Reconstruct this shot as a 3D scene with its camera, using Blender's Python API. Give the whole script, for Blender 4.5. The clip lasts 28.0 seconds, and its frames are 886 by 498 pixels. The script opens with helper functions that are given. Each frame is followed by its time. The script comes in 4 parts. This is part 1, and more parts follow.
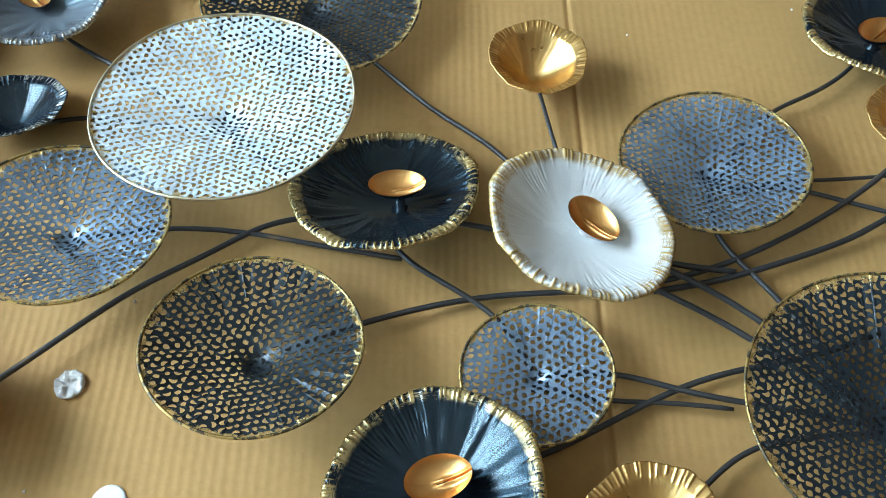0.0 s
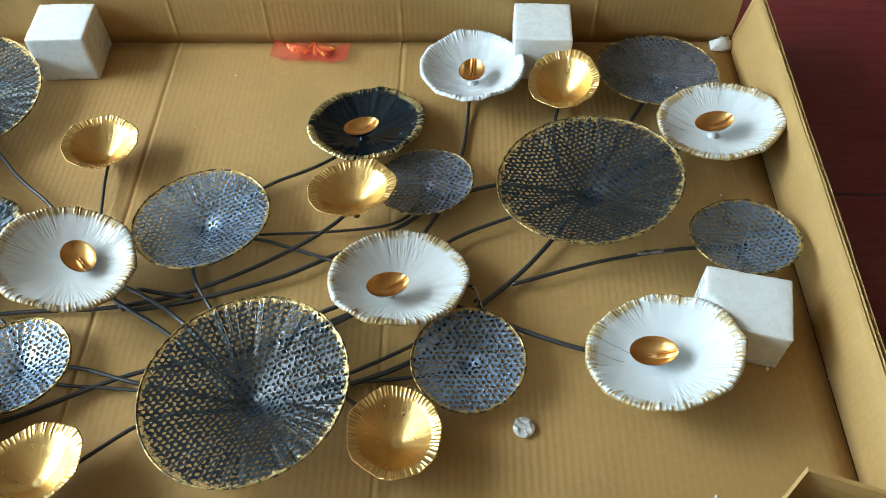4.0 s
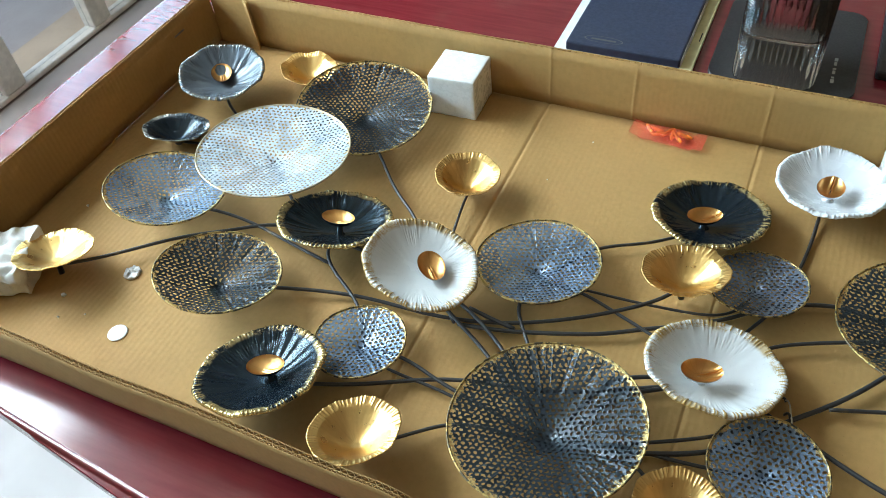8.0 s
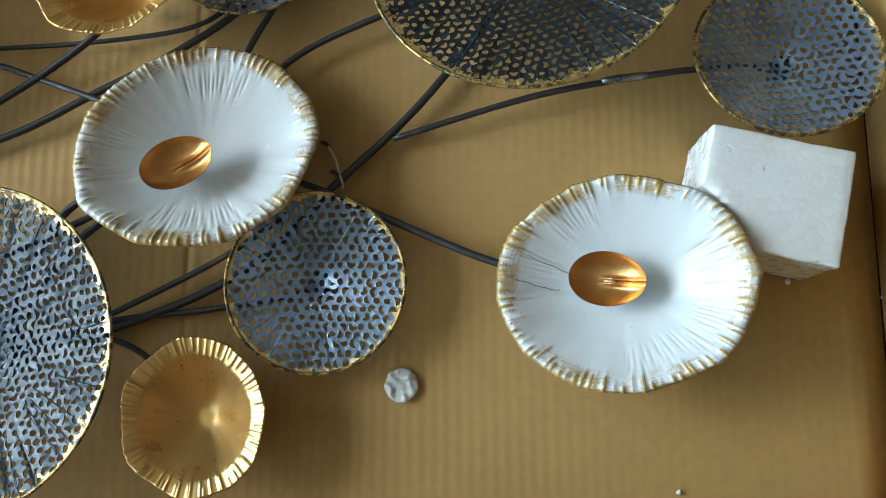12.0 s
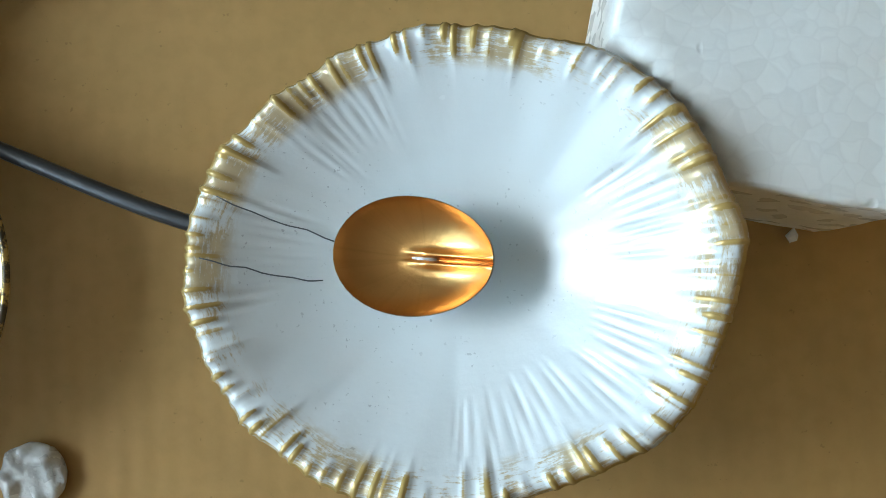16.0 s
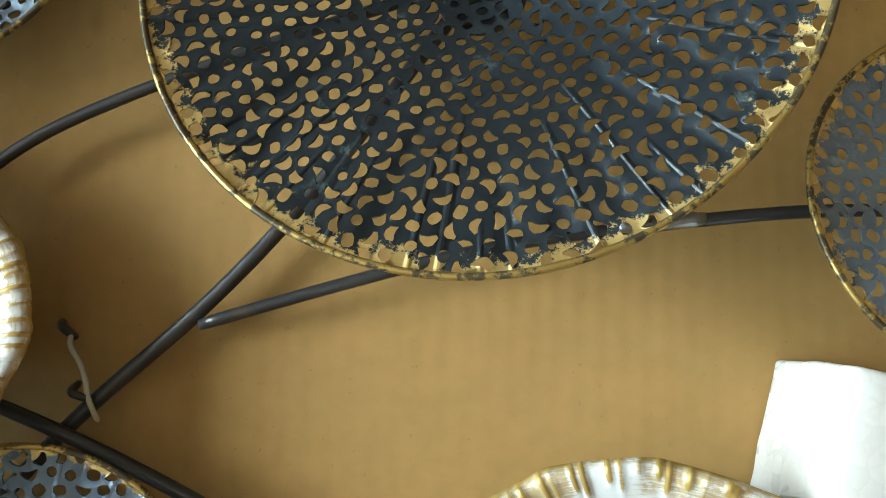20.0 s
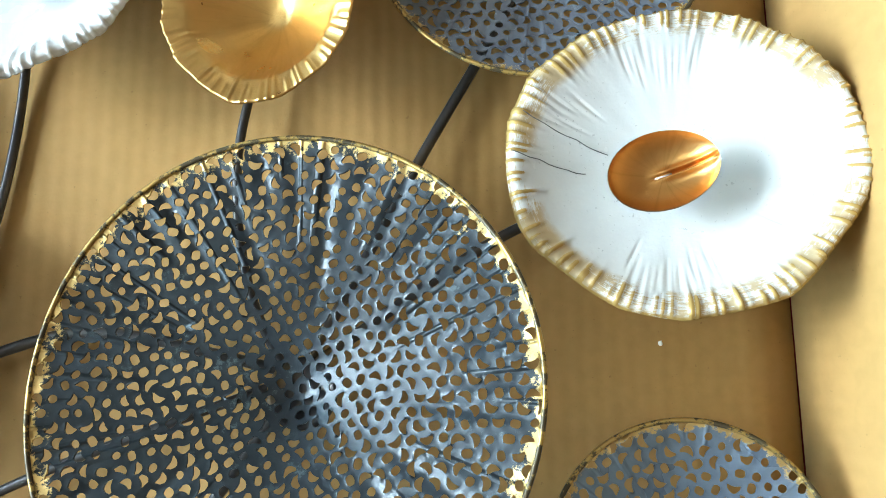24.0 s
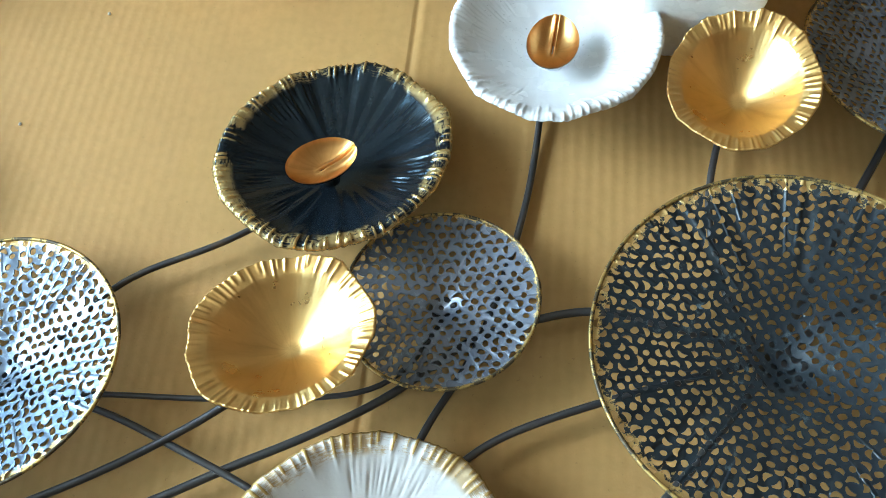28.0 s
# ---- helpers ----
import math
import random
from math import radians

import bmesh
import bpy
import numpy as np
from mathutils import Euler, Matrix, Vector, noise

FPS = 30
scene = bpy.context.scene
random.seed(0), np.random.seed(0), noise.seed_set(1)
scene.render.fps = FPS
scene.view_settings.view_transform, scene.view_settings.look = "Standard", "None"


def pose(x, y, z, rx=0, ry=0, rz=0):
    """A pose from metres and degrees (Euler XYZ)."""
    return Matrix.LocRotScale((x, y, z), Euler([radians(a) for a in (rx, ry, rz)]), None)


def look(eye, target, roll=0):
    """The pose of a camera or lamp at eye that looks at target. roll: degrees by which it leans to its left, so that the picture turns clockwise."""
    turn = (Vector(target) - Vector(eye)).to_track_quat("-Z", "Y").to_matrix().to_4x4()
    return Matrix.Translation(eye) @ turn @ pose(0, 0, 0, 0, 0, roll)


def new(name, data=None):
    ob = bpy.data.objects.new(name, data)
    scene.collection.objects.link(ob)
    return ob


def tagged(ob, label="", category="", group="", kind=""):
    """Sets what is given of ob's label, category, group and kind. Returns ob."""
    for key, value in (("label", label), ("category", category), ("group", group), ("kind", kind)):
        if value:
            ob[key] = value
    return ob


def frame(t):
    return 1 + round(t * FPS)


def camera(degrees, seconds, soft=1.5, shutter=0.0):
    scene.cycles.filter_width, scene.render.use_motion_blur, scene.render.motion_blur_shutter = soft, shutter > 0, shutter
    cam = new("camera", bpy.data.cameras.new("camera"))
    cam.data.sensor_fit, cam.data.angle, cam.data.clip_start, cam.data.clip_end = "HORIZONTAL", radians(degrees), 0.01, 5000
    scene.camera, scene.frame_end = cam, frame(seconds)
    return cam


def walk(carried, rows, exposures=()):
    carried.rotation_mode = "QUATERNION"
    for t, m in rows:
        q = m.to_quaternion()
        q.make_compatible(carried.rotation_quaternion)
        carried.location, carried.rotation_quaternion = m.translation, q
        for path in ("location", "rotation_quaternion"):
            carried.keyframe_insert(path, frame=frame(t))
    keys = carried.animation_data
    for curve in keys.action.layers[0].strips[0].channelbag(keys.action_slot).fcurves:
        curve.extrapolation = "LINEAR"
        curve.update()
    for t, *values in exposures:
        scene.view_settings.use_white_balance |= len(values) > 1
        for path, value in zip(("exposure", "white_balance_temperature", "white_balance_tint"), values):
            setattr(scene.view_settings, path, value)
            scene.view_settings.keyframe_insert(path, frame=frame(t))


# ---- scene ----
cam = camera(58.14, 28.0, 0.8)
# t, place of the eye, turn about x, y and z
PATH = [
    (0.0, 0.0324, -0.0624, 0.5520, 30.20, 1.36, 0.26),
    (0.5, 0.1062, -0.2442, 0.7268, 34.17, 1.68, 0.73),
    (1.0, 0.1612, -0.2543, 0.7234, 34.14, 1.47, 0.58),
    (1.5, 0.2035, -0.2530, 0.7191, 34.26, 1.36, 0.51),
    (2.0, 0.2858, -0.2276, 0.7211, 33.99, 1.43, 0.57),
    (2.5, 0.3604, -0.2211, 0.7176, 34.06, 1.64, 0.71),
    (3.0, 0.4336, -0.2258, 0.7228, 34.88, 1.13, 0.21),
    (3.5, 0.5219, -0.2169, 0.7100, 35.69, 0.94, 0.55),
    (5.5, 0.5104, -0.2286, 0.7219, 36.67, 1.36, 5.05),
    (6.0, 0.4937, -0.2368, 0.7233, 37.04, 2.85, 13.21),
    (6.5, 0.4706, -0.2545, 0.7307, 38.60, 3.70, 19.77),
    (7.0, 0.4589, -0.2671, 0.7402, 41.03, 4.48, 23.16),
    (7.5, 0.4519, -0.2785, 0.7472, 42.70, 4.67, 24.14),
    (8.0, 0.4536, -0.2784, 0.7494, 42.60, 4.92, 24.51),
    (8.5, 0.4592, -0.2736, 0.7467, 42.53, 4.87, 24.47),
    (9.0, 0.5011, -0.2488, 0.7277, 38.90, 3.56, 18.65),
    (9.5, 0.5930, -0.2197, 0.7027, 32.70, 2.32, 12.11),
    (10.0, 0.6509, -0.1838, 0.6874, 29.10, 1.51, 7.14),
    (10.5, 0.6722, -0.0856, 0.6670, 23.93, 0.32, 4.04),
    (11.0, 0.6636, 0.0265, 0.6157, 16.76, 0.99, 2.12),
    (11.5, 0.6464, 0.0731, 0.5479, 11.10, 1.92, 0.49),
    (13.5, 0.5867, 0.1298, 0.4692, 7.59, 0.77, -0.81),
    (14.0, 0.6142, 0.1406, 0.4376, 5.85, -0.59, -2.46),
    (14.5, 0.6531, 0.1502, 0.3853, 4.99, -0.87, -3.25),
    (15.0, 0.6803, 0.1558, 0.3425, 3.32, -0.60, -3.49),
    (15.5, 0.7014, 0.1539, 0.3043, 2.88, -0.82, -3.16),
    (16.0, 0.7144, 0.1432, 0.2550, 3.13, 0.10, -2.69),
    (16.5, 0.7179, 0.1418, 0.2325, 2.62, 0.19, -2.66),
    (17.0, 0.7151, 0.1367, 0.2355, 2.24, 0.14, -2.52),
    (17.5, 0.7118, 0.1343, 0.2540, 3.98, 1.14, -0.50),
    (18.0, 0.7113, 0.1347, 0.2659, 6.81, 1.38, -0.06),
    (18.5, 0.6902, 0.1659, 0.2745, 5.20, 1.02, 0.37),
    (19.0, 0.6710, 0.1846, 0.2738, 6.95, 1.19, 0.93),
    (19.5, 0.6579, 0.2124, 0.2750, 7.04, 1.26, 1.32),
    (20.0, 0.6590, 0.2471, 0.2719, 6.29, 0.45, 1.42),
    (20.5, 0.6645, 0.2772, 0.2782, 4.31, -0.02, 1.17),
    (21.0, 0.6633, 0.3050, 0.2827, 4.47, 0.02, 1.00),
    (21.5, 0.6611, 0.3218, 0.2915, 4.16, 0.20, 0.80),
    (23.5, 0.7170, 0.3587, 0.3553, 7.64, 0.31, -0.20),
    (24.0, 0.7243, 0.3595, 0.3588, 10.18, -0.21, -0.59),
    (24.5, 0.7199, 0.3577, 0.3695, 14.20, -0.48, -0.53),
    (25.0, 0.7092, 0.3547, 0.3814, 17.31, -0.49, -0.56),
    (25.5, 0.7026, 0.3523, 0.3952, 19.35, -0.02, 0.14),
    (26.0, 0.6839, 0.3508, 0.4052, 20.18, 1.01, 1.45),
    (26.5, 0.6543, 0.3416, 0.4213, 20.68, 1.39, 2.93),
    (27.0, 0.6205, 0.3060, 0.4347, 20.82, 1.72, 3.33),
    (27.5, 0.5855, 0.2535, 0.4438, 22.29, 2.29, 4.62),
    (28.0, 0.5128, 0.2276, 0.4390, 24.25, 1.94, 5.61),
]
EXPOSURES = [(0.0, 0.32, 6050, 9), (1.5, 0.27, 5980, 9), (3.0, 0.25, 6650, 10), (6.0, 0.22, 6350, 10), (8.0, 0.42, 6430, 10), (9.0, 0.40, 6430, 10), (10.0, 0.20, 6600, 10), (11.0, 0.04, 6420, 10), (14.0, -0.02, 6400, 10), (16.0, -0.07, 6350, 10), (17.0, -0.48, 6300, 9), (18.0, -0.48, 6500, 10),
             (19.0, -0.12, 6800, 10), (20.0, 0.58, 7250, 10), (21.0, 1.14, 7150, 9), (23.5, 1.16, 6650, 10), (24.0, 1.08, 6580, 10), (25.0, 0.66, 6450, 10), (26.0, 0.68, 6480, 10), (28.0, 0.70, 6280, 9)]
walk(cam, [(t, pose(x, y, z, rx, ry, rz)) for t, x, y, z, rx, ry, rz in PATH], EXPOSURES)

# ---- world and light ----
world = bpy.data.worlds.new("sky")
scene.world = world
world.use_nodes = True
wt = world.node_tree
sky = wt.nodes.new("ShaderNodeTexSky")
sky.sky_type = 'NISHITA'
sky.sun_disc = False
sky.sun_elevation = radians(38)
sky.sun_rotation = radians(250)
wt.nodes["Background"].inputs["Strength"].default_value = 0.12
wt.links.new(sky.outputs["Color"], wt.nodes["Background"].inputs["Color"])


def area(name, m, w, h, watts, colour):
    d = bpy.data.lights.new(name, 'AREA')
    d.shape, d.size, d.size_y, d.energy, d.color = 'RECTANGLE', w, h, watts, colour
    ob = new(name, d)
    ob.matrix_world = m
    return ob


FLOOR_Z, CEIL_Z = -0.78, 2.35
WIN_X, WIN_Y0, WIN_Y1, WIN_Z0, WIN_Z1 = -1.95, -1.45, 2.15, -0.775, 2.15
area("window_sky_light", look((WIN_X - 0.07, 0.35, 1.10), (1.0, 0.35, 1.00)), 3.5, 2.0, 96, (0.47, 0.78, 1.0))
area("window_bright_light", look((WIN_X - 0.055, 0.55, 1.45), (0.4, 0.35, 0.0)), 1.2, 0.95, 62, (0.84, 0.94, 1.0))

# ---- materials ----


class Mat:
    """A node material with a principled shader, and short calls to wire it."""

    def __init__(self, name, colour, rough=0.5, metal=0.0, spec=0.5):
        self.m = bpy.data.materials.new(name)
        self.m.use_nodes = True
        self.t = self.m.node_tree
        self.b = self.t.nodes["Principled BSDF"]
        self.b.inputs["Base Color"].default_value = (*colour, 1)
        self.b.inputs["Roughness"].default_value = rough
        self.b.inputs["Metallic"].default_value = metal
        self.b.inputs["Specular IOR Level"].default_value = spec

    def n(self, kind, props=None, **ins):
        nd = self.t.nodes.new("ShaderNode" + kind)
        props = props or {}
        if "operation" in props:
            nd.operation = props["operation"]
        if "interpolation_type" in props:
            nd.interpolation_type = props["interpolation_type"]
        if "data_type" in props:
            nd.data_type = props["data_type"]
        if "attribute_name" in props:
            nd.attribute_name = props["attribute_name"]
        if "bands_direction" in props:
            nd.bands_direction = props["bands_direction"]
        if "feature" in props:
            nd.feature = props["feature"]
        for k, v in ins.items():
            key = int(k[1:]) if k[0] == "i" and k[1:].isdigit() else k.replace("_", " ")
            self.put(nd.inputs[key], v)
        return nd

    def put(self, socket, v):
        if hasattr(v, "is_output"):
            self.t.links.new(v, socket)
        elif hasattr(v, "outputs"):
            self.t.links.new(v.outputs[0], socket)
        else:
            socket.default_value = v

    def coords(self):
        return self.n("TexCoord").outputs["Object"]

    def noise(self, scale, detail=4, vec=None, rough=0.55):
        return self.n("TexNoise", None, Vector=vec or self.coords(), Scale=scale, Detail=detail, Roughness=rough).outputs["Fac"]

    def math(self, op, a, b=0.0, c=0.0):
        return self.n("Math", {"operation": op}, i0=a, i1=b, i2=c).outputs[0]

    def ramp(self, v, lo, hi, a=0.0, b=1.0):
        return self.n("MapRange", {"interpolation_type": 'SMOOTHSTEP'}, Value=v, From_Min=lo, From_Max=hi, To_Min=a, To_Max=b).outputs[0]

    def mix(self, f, a, b):
        nd = self.n("Mix", {"data_type": 'RGBA'})
        self.put(nd.inputs[0], f)
        for s, v in ((nd.inputs[6], a), (nd.inputs[7], b)):
            self.put(s, (*v, 1) if isinstance(v, tuple) else v)
        return nd.outputs[2]

    def set(self, **ins):
        for k, v in ins.items():
            self.put(self.b.inputs[k.replace("_", " ")], v)
        return self

    def bump(self, h, dist, strength=1.0):
        prev = self.b.inputs["Normal"].links
        nd = self.n("Bump", None, Height=h, Distance=dist, Strength=strength)
        if prev:
            self.t.links.new(prev[0].from_socket, nd.inputs["Normal"])
        self.t.links.new(nd.outputs[0], self.b.inputs["Normal"])
        return self

    def radial(self, k, z=0.6):
        """A vector that varies k times as fast round the axis as out from it."""
        v = self.n("VectorMath", {"operation": 'MULTIPLY'}, i0=self.coords(), i1=(1, 1, 0)).outputs[0]
        u = self.n("VectorMath", {"operation": 'NORMALIZE'}, i0=v).outputs[0]
        s = self.n("VectorMath", {"operation": 'SCALE'}, i0=u, Scale=k).outputs[0]
        r = self.n("CombineXYZ", None, Z=self.math('MULTIPLY', self.rad(), z)).outputs[0]
        q = self.n("CombineXYZ", None, Z=self.math('MULTIPLY', self.n("ObjectInfo").outputs["Random"], 37.0)).outputs[0]
        a = self.n("VectorMath", {"operation": 'ADD'}, i0=s, i1=r).outputs[0]
        return self.n("VectorMath", {"operation": 'ADD'}, i0=a, i1=q).outputs[0]

    def rad(self):
        return self.n("Attribute", {"attribute_name": "rad"}).outputs["Fac"]


GOLD = (0.68, 0.50, 0.21)


def cardboard(name, axis, tint=1.0):
    c = tuple(tint * v for v in (0.425, 0.250, 0.085))
    m = Mat(name, c, 0.78, 0, 0.32)
    fibre = m.noise(140, 5)
    stain = m.noise(5, 3)
    wave = m.n("TexWave", {"bands_direction": axis}, Vector=m.coords(), Scale=41.0, Distortion=0.6, Detail=1.0, Detail_Scale=1.5).outputs["Fac"]
    a = m.mix(m.ramp(stain, 0.3, 0.7), tuple(v * 0.90 for v in c), tuple(v * 1.06 for v in c))
    b = m.mix(m.math('MULTIPLY', m.ramp(fibre, 0.35, 0.7), 0.30), a, tuple(v * 0.72 for v in c))
    # shading of the flutes put into the colour as faint darker stripes
    s = m.mix(m.math('MULTIPLY', m.math('MULTIPLY', m.ramp(wave, 0.1, 0.9), m.ramp(m.noise(4, 2), 0.30, 0.60)), 0.09), b, tuple(v * 0.80 for v in c))
    speck = m.ramp(m.noise(420, 2), 0.70, 0.76)
    m.set(Base_Color=m.mix(m.math('MULTIPLY', speck, 0.4), s, tuple(v * 0.4 for v in c)))
    m.bump(m.math('MULTIPLY', wave, m.ramp(m.noise(3, 2), 0.3, 0.7, 0.2, 1.0)), 0.0004, 0.42).bump(fibre, 0.0003, 0.4)
    return m.m


CARD_X = cardboard("cardboard_flutes_along_y", 'X')
CARD_Y = cardboard("cardboard_flutes_along_x", 'Y')
CARD_EDGE = cardboard("cardboard_cut_edge", 'Z', 1.08)


def lacquer():
    m = Mat("red_lacquered_wood", (0.15, 0.02, 0.026), 0.22, 0, 0.5)
    v = m.n("Mapping", None, Vector=m.coords(), Scale=(1.2, 14, 14)).outputs[0]
    grain = m.noise(6, 6, v, 0.6)
    wear = m.noise(9, 5)
    c = m.mix(m.ramp(grain, 0.3, 0.7), (0.135, 0.010, 0.015), (0.175, 0.018, 0.022))
    m.set(Base_Color=m.mix(m.math('MULTIPLY', m.ramp(wear, 0.55, 0.75), 0.25), c, (0.16, 0.05, 0.04)),
          Roughness=m.ramp(wear, 0.3, 0.7, 0.17, 0.21), Coat_Weight=0.35, Coat_Roughness=0.10)
    m.bump(m.noise(60, 3), 0.0001, 0.15)
    return m.m


LACQUER = lacquer()


def pressed_lines(m):
    """Narrow straight grooves pressed from the rim inwards, each of its own length."""
    xyz = m.n("SeparateXYZ", None, Vector=m.coords()).outputs
    count = m.n("Attribute", {"attribute_name": "fold"}).outputs["Fac"]
    ang = m.math('ARCTAN2', xyz[1], xyz[0])
    u = m.math('MULTIPLY', m.math('ADD', ang, m.math('MULTIPLY', m.math('SUBTRACT', m.noise(1.0, 2, m.radial(5.0, 0.3)), 0.5), 0.16)), m.math('DIVIDE', count, 2 * math.pi))
    d = m.math('ABSOLUTE', m.math('SUBTRACT', m.math('FRACT', u), 0.5))
    own = m.n("TexWhiteNoise", None, Vector=m.n("CombineXYZ", None, X=m.math('FLOOR', u), Y=m.n("ObjectInfo").outputs["Random"]).outputs[0]).outputs["Value"]
    r = m.math('SQRT', m.math('ADD', m.math('POWER', xyz[0], 2.0), m.math('POWER', xyz[1], 2.0)))
    off = m.math('MULTIPLY', m.math('MULTIPLY', d, r), m.math('DIVIDE', 2 * math.pi, count))
    line = m.ramp(off, 0.0002, 0.0014, 1.0, 0.0)
    k = m.math('MINIMUM', m.math('MAXIMUM', m.math('MULTIPLY', m.math('SUBTRACT', m.rad(), m.math('ADD', m.math('MULTIPLY', own, 0.75), 0.38)), 9.0), 0.0), 1.0)
    return m.math('MULTIPLY', line, k)


def perforated(name, colour, rough, gold_from, metal=0.0):
    m = Mat(name, colour, rough, metal, 0.50 if colour[0] < 0.03 else 0.65)
    # blue of the reflected sky put into the highlight colour of darker enamels
    if colour[0] < 0.3:
        m.set(Specular_Tint=(0.80, 0.92, 1.0, 1.0))
    edge = m.math('ADD', m.rad(), m.math('MULTIPLY', m.math('SUBTRACT', m.noise(150, 5, None, 0.75), 0.5), 0.34 if colour[0] < 0.03 else 0.30))
    gold = m.ramp(edge, gold_from, gold_from + 0.03)
    streak = m.noise(1.0, 3, m.radial(9.0, 1.2))
    base = m.mix(m.ramp(m.noise(25, 4), 0.3, 0.75), tuple(v * 0.8 for v in colour), tuple(v * 1.25 for v in colour))
    rub = m.math('MULTIPLY', m.ramp(m.noise(150, 6, None, 0.75), 0.55, 0.66), m.ramp(m.noise(17, 3), 0.48, 0.62))
    base = m.mix(m.math('MULTIPLY', rub, 0.6), base, tuple(min(1, v * 1.5 + q) for v, q in zip(colour, (0.10, 0.135, 0.135))))
    m.set(Base_Color=m.mix(gold, base, GOLD), Metallic=m.math('MAXIMUM', m.math('MULTIPLY', gold, 0.9), metal),
          Roughness=m.math('ADD', m.math('MULTIPLY', gold, 0.05), m.ramp(m.noise(30, 3), 0.3, 0.7, rough - 0.05, rough + 0.1)))
    m.bump(streak, 0.0008, 0.10).bump(pressed_lines(m), 0.0013, 0.5 if colour[0] < 0.03 else 0.28).bump(m.noise(300, 2), 0.0003, 0.3)
    return m.m


DARK = perforated("black_enamel_gold_rim", (0.011, 0.017, 0.022), 0.36, 0.945)
GREY = perforated("grey_enamel_gold_rim", (0.150, 0.205, 0.275), 0.29, 0.935, 0.40)
SLATE = perforated("slate_enamel_gold_rim", (0.150, 0.178, 0.225), 0.29, 0.955, 0.40)
WHITE_P = perforated("white_enamel_gold_rim", (0.55, 0.635, 0.68), 0.28, 0.962)


def plate(name, colour, rough, gold_amount, gold_from, gold=GOLD):
    m = Mat(name, colour, rough, 0, 0.45 if colour[0] < 0.05 else 0.5)
    # highlights tinted blue to stand in for bluer window reflections
    if colour[0] < 0.3:
        m.set(Specular_Tint=(0.62, 0.86, 1.0, 1.0))
    rib = m.n("Attribute", {"attribute_name": "rib"}).outputs["Fac"]
    patch = m.noise(1.0, 2, m.radial(1.7, 0.2))
    brush = m.noise(1.0, 4, m.radial(11.0, 95.0), 0.7)
    smear = m.noise(170, 5, None, 0.7)
    worn = m.math('ADD', m.math('MULTIPLY', m.math('ADD', brush, smear), 0.32), m.math('MULTIPLY', patch, 0.55))
    edge = m.ramp(m.math('ADD', m.rad(), m.math('MULTIPLY', smear, 0.05)), gold_from, min(0.99, gold_from + 0.07))
    stroke = m.ramp(m.math('ADD', m.math('MULTIPLY', rib, 0.60), worn), 0.80 - gold_amount, 0.99 - gold_amount)
    wipe = m.math('MULTIPLY', m.ramp(worn, 0.68 - gold_amount, 0.76 - gold_amount), 0.75)
    lip = m.math('MULTIPLY', m.ramp(m.rad(), 0.972, 0.99), m.ramp(worn, 0.60 - gold_amount, 0.70 - gold_amount))
    g = m.math('MAXIMUM', lip, m.math('MULTIPLY', edge, m.math('MAXIMUM', stroke, wipe)))
    fleck = m.math('MULTIPLY', m.ramp(m.noise(620, 2), 0.67, 0.71), m.ramp(m.noise(22, 2), 0.42, 0.58))
    base = m.mix(m.ramp(m.noise(12, 3), 0.3, 0.7), tuple(v * 0.95 for v in colour), tuple(min(1.0, v * 1.04) for v in colour))
    base = m.mix(m.math('MULTIPLY', fleck, 0.6), base, tuple(0.45 * v + 0.04 for v in colour))
    m.set(Base_Color=m.mix(g, base, gold), Metallic=m.math('MULTIPLY', g, 0.8 if colour[0] < 0.3 else 0.22), Roughness=m.ramp(m.noise(40, 3), 0.3, 0.7, rough - 0.06, rough + 0.08))
    out = m.ramp(m.rad(), 0.35, 0.65)
    m.bump(m.math('MULTIPLY', m.noise(1.0, 3, m.radial(14.0 if colour[0] < 0.3 else 9.0, 2.5)), out), 0.0007, 0.45 if colour[0] < 0.3 else 0.10).bump(m.noise(38, 2), 0.0006, 0.12).bump(m.noise(420, 3), 0.0002, 0.3)
    return m.m


WHITE = plate("white_enamel_brushed_gold_edge", (0.625, 0.645, 0.638), 0.20, 0.13, 0.83, (0.47, 0.315, 0.105))
WHITE_PLAIN = plate("plain_white_enamel", (0.63, 0.655, 0.67), 0.26, -0.40, 0.90)
BLACK = plate("black_enamel_brushed_gold_edge", (0.007, 0.011, 0.015), 0.17, 0.11, 0.865)
STEEL = plate("grey_blue_enamel_brushed_silver_edge", (0.105, 0.122, 0.140), 0.17, 0.05, 0.90, (0.55, 0.53, 0.46))


BLACK_SILVER = plate("black_enamel_brushed_silver_edge", (0.007, 0.011, 0.016), 0.15, 0.05, 0.865, (0.55, 0.53, 0.46))


def metal(name, colour, rough, k=12.0, amount=0.3):
    m = Mat(name, colour, rough, 1.0)
    tone = m.mix(m.ramp(m.noise(35, 4), 0.3, 0.7), tuple(v * 0.93 for v in colour), tuple(min(1, v * 1.04) for v in colour))
    dull = m.math('MULTIPLY', m.ramp(m.noise(1.0, 4, m.radial(5.0, 2.0), 0.6), 0.45, 0.75), 0.35)
    m.set(Base_Color=m.mix(dull, tone, (colour[0] * 0.72, colour[1] * 0.62, colour[2] * 0.50)), Roughness=m.ramp(m.noise(70, 4), 0.2, 0.8, rough - 0.04, rough + 0.06))
    m.bump(m.noise(1.0, 3, m.radial(k, 0.7)), 0.0004, amount).bump(m.noise(650, 3), 0.00016, 0.5)
    return m.m


GOLD_M = metal("brushed_gold_leaf", (0.84, 0.555, 0.210), 0.30, 6.0, 0.18)

COPPER = metal("copper_gold_paint", (0.78, 0.44, 0.155), 0.31, 5.0, 0.12)


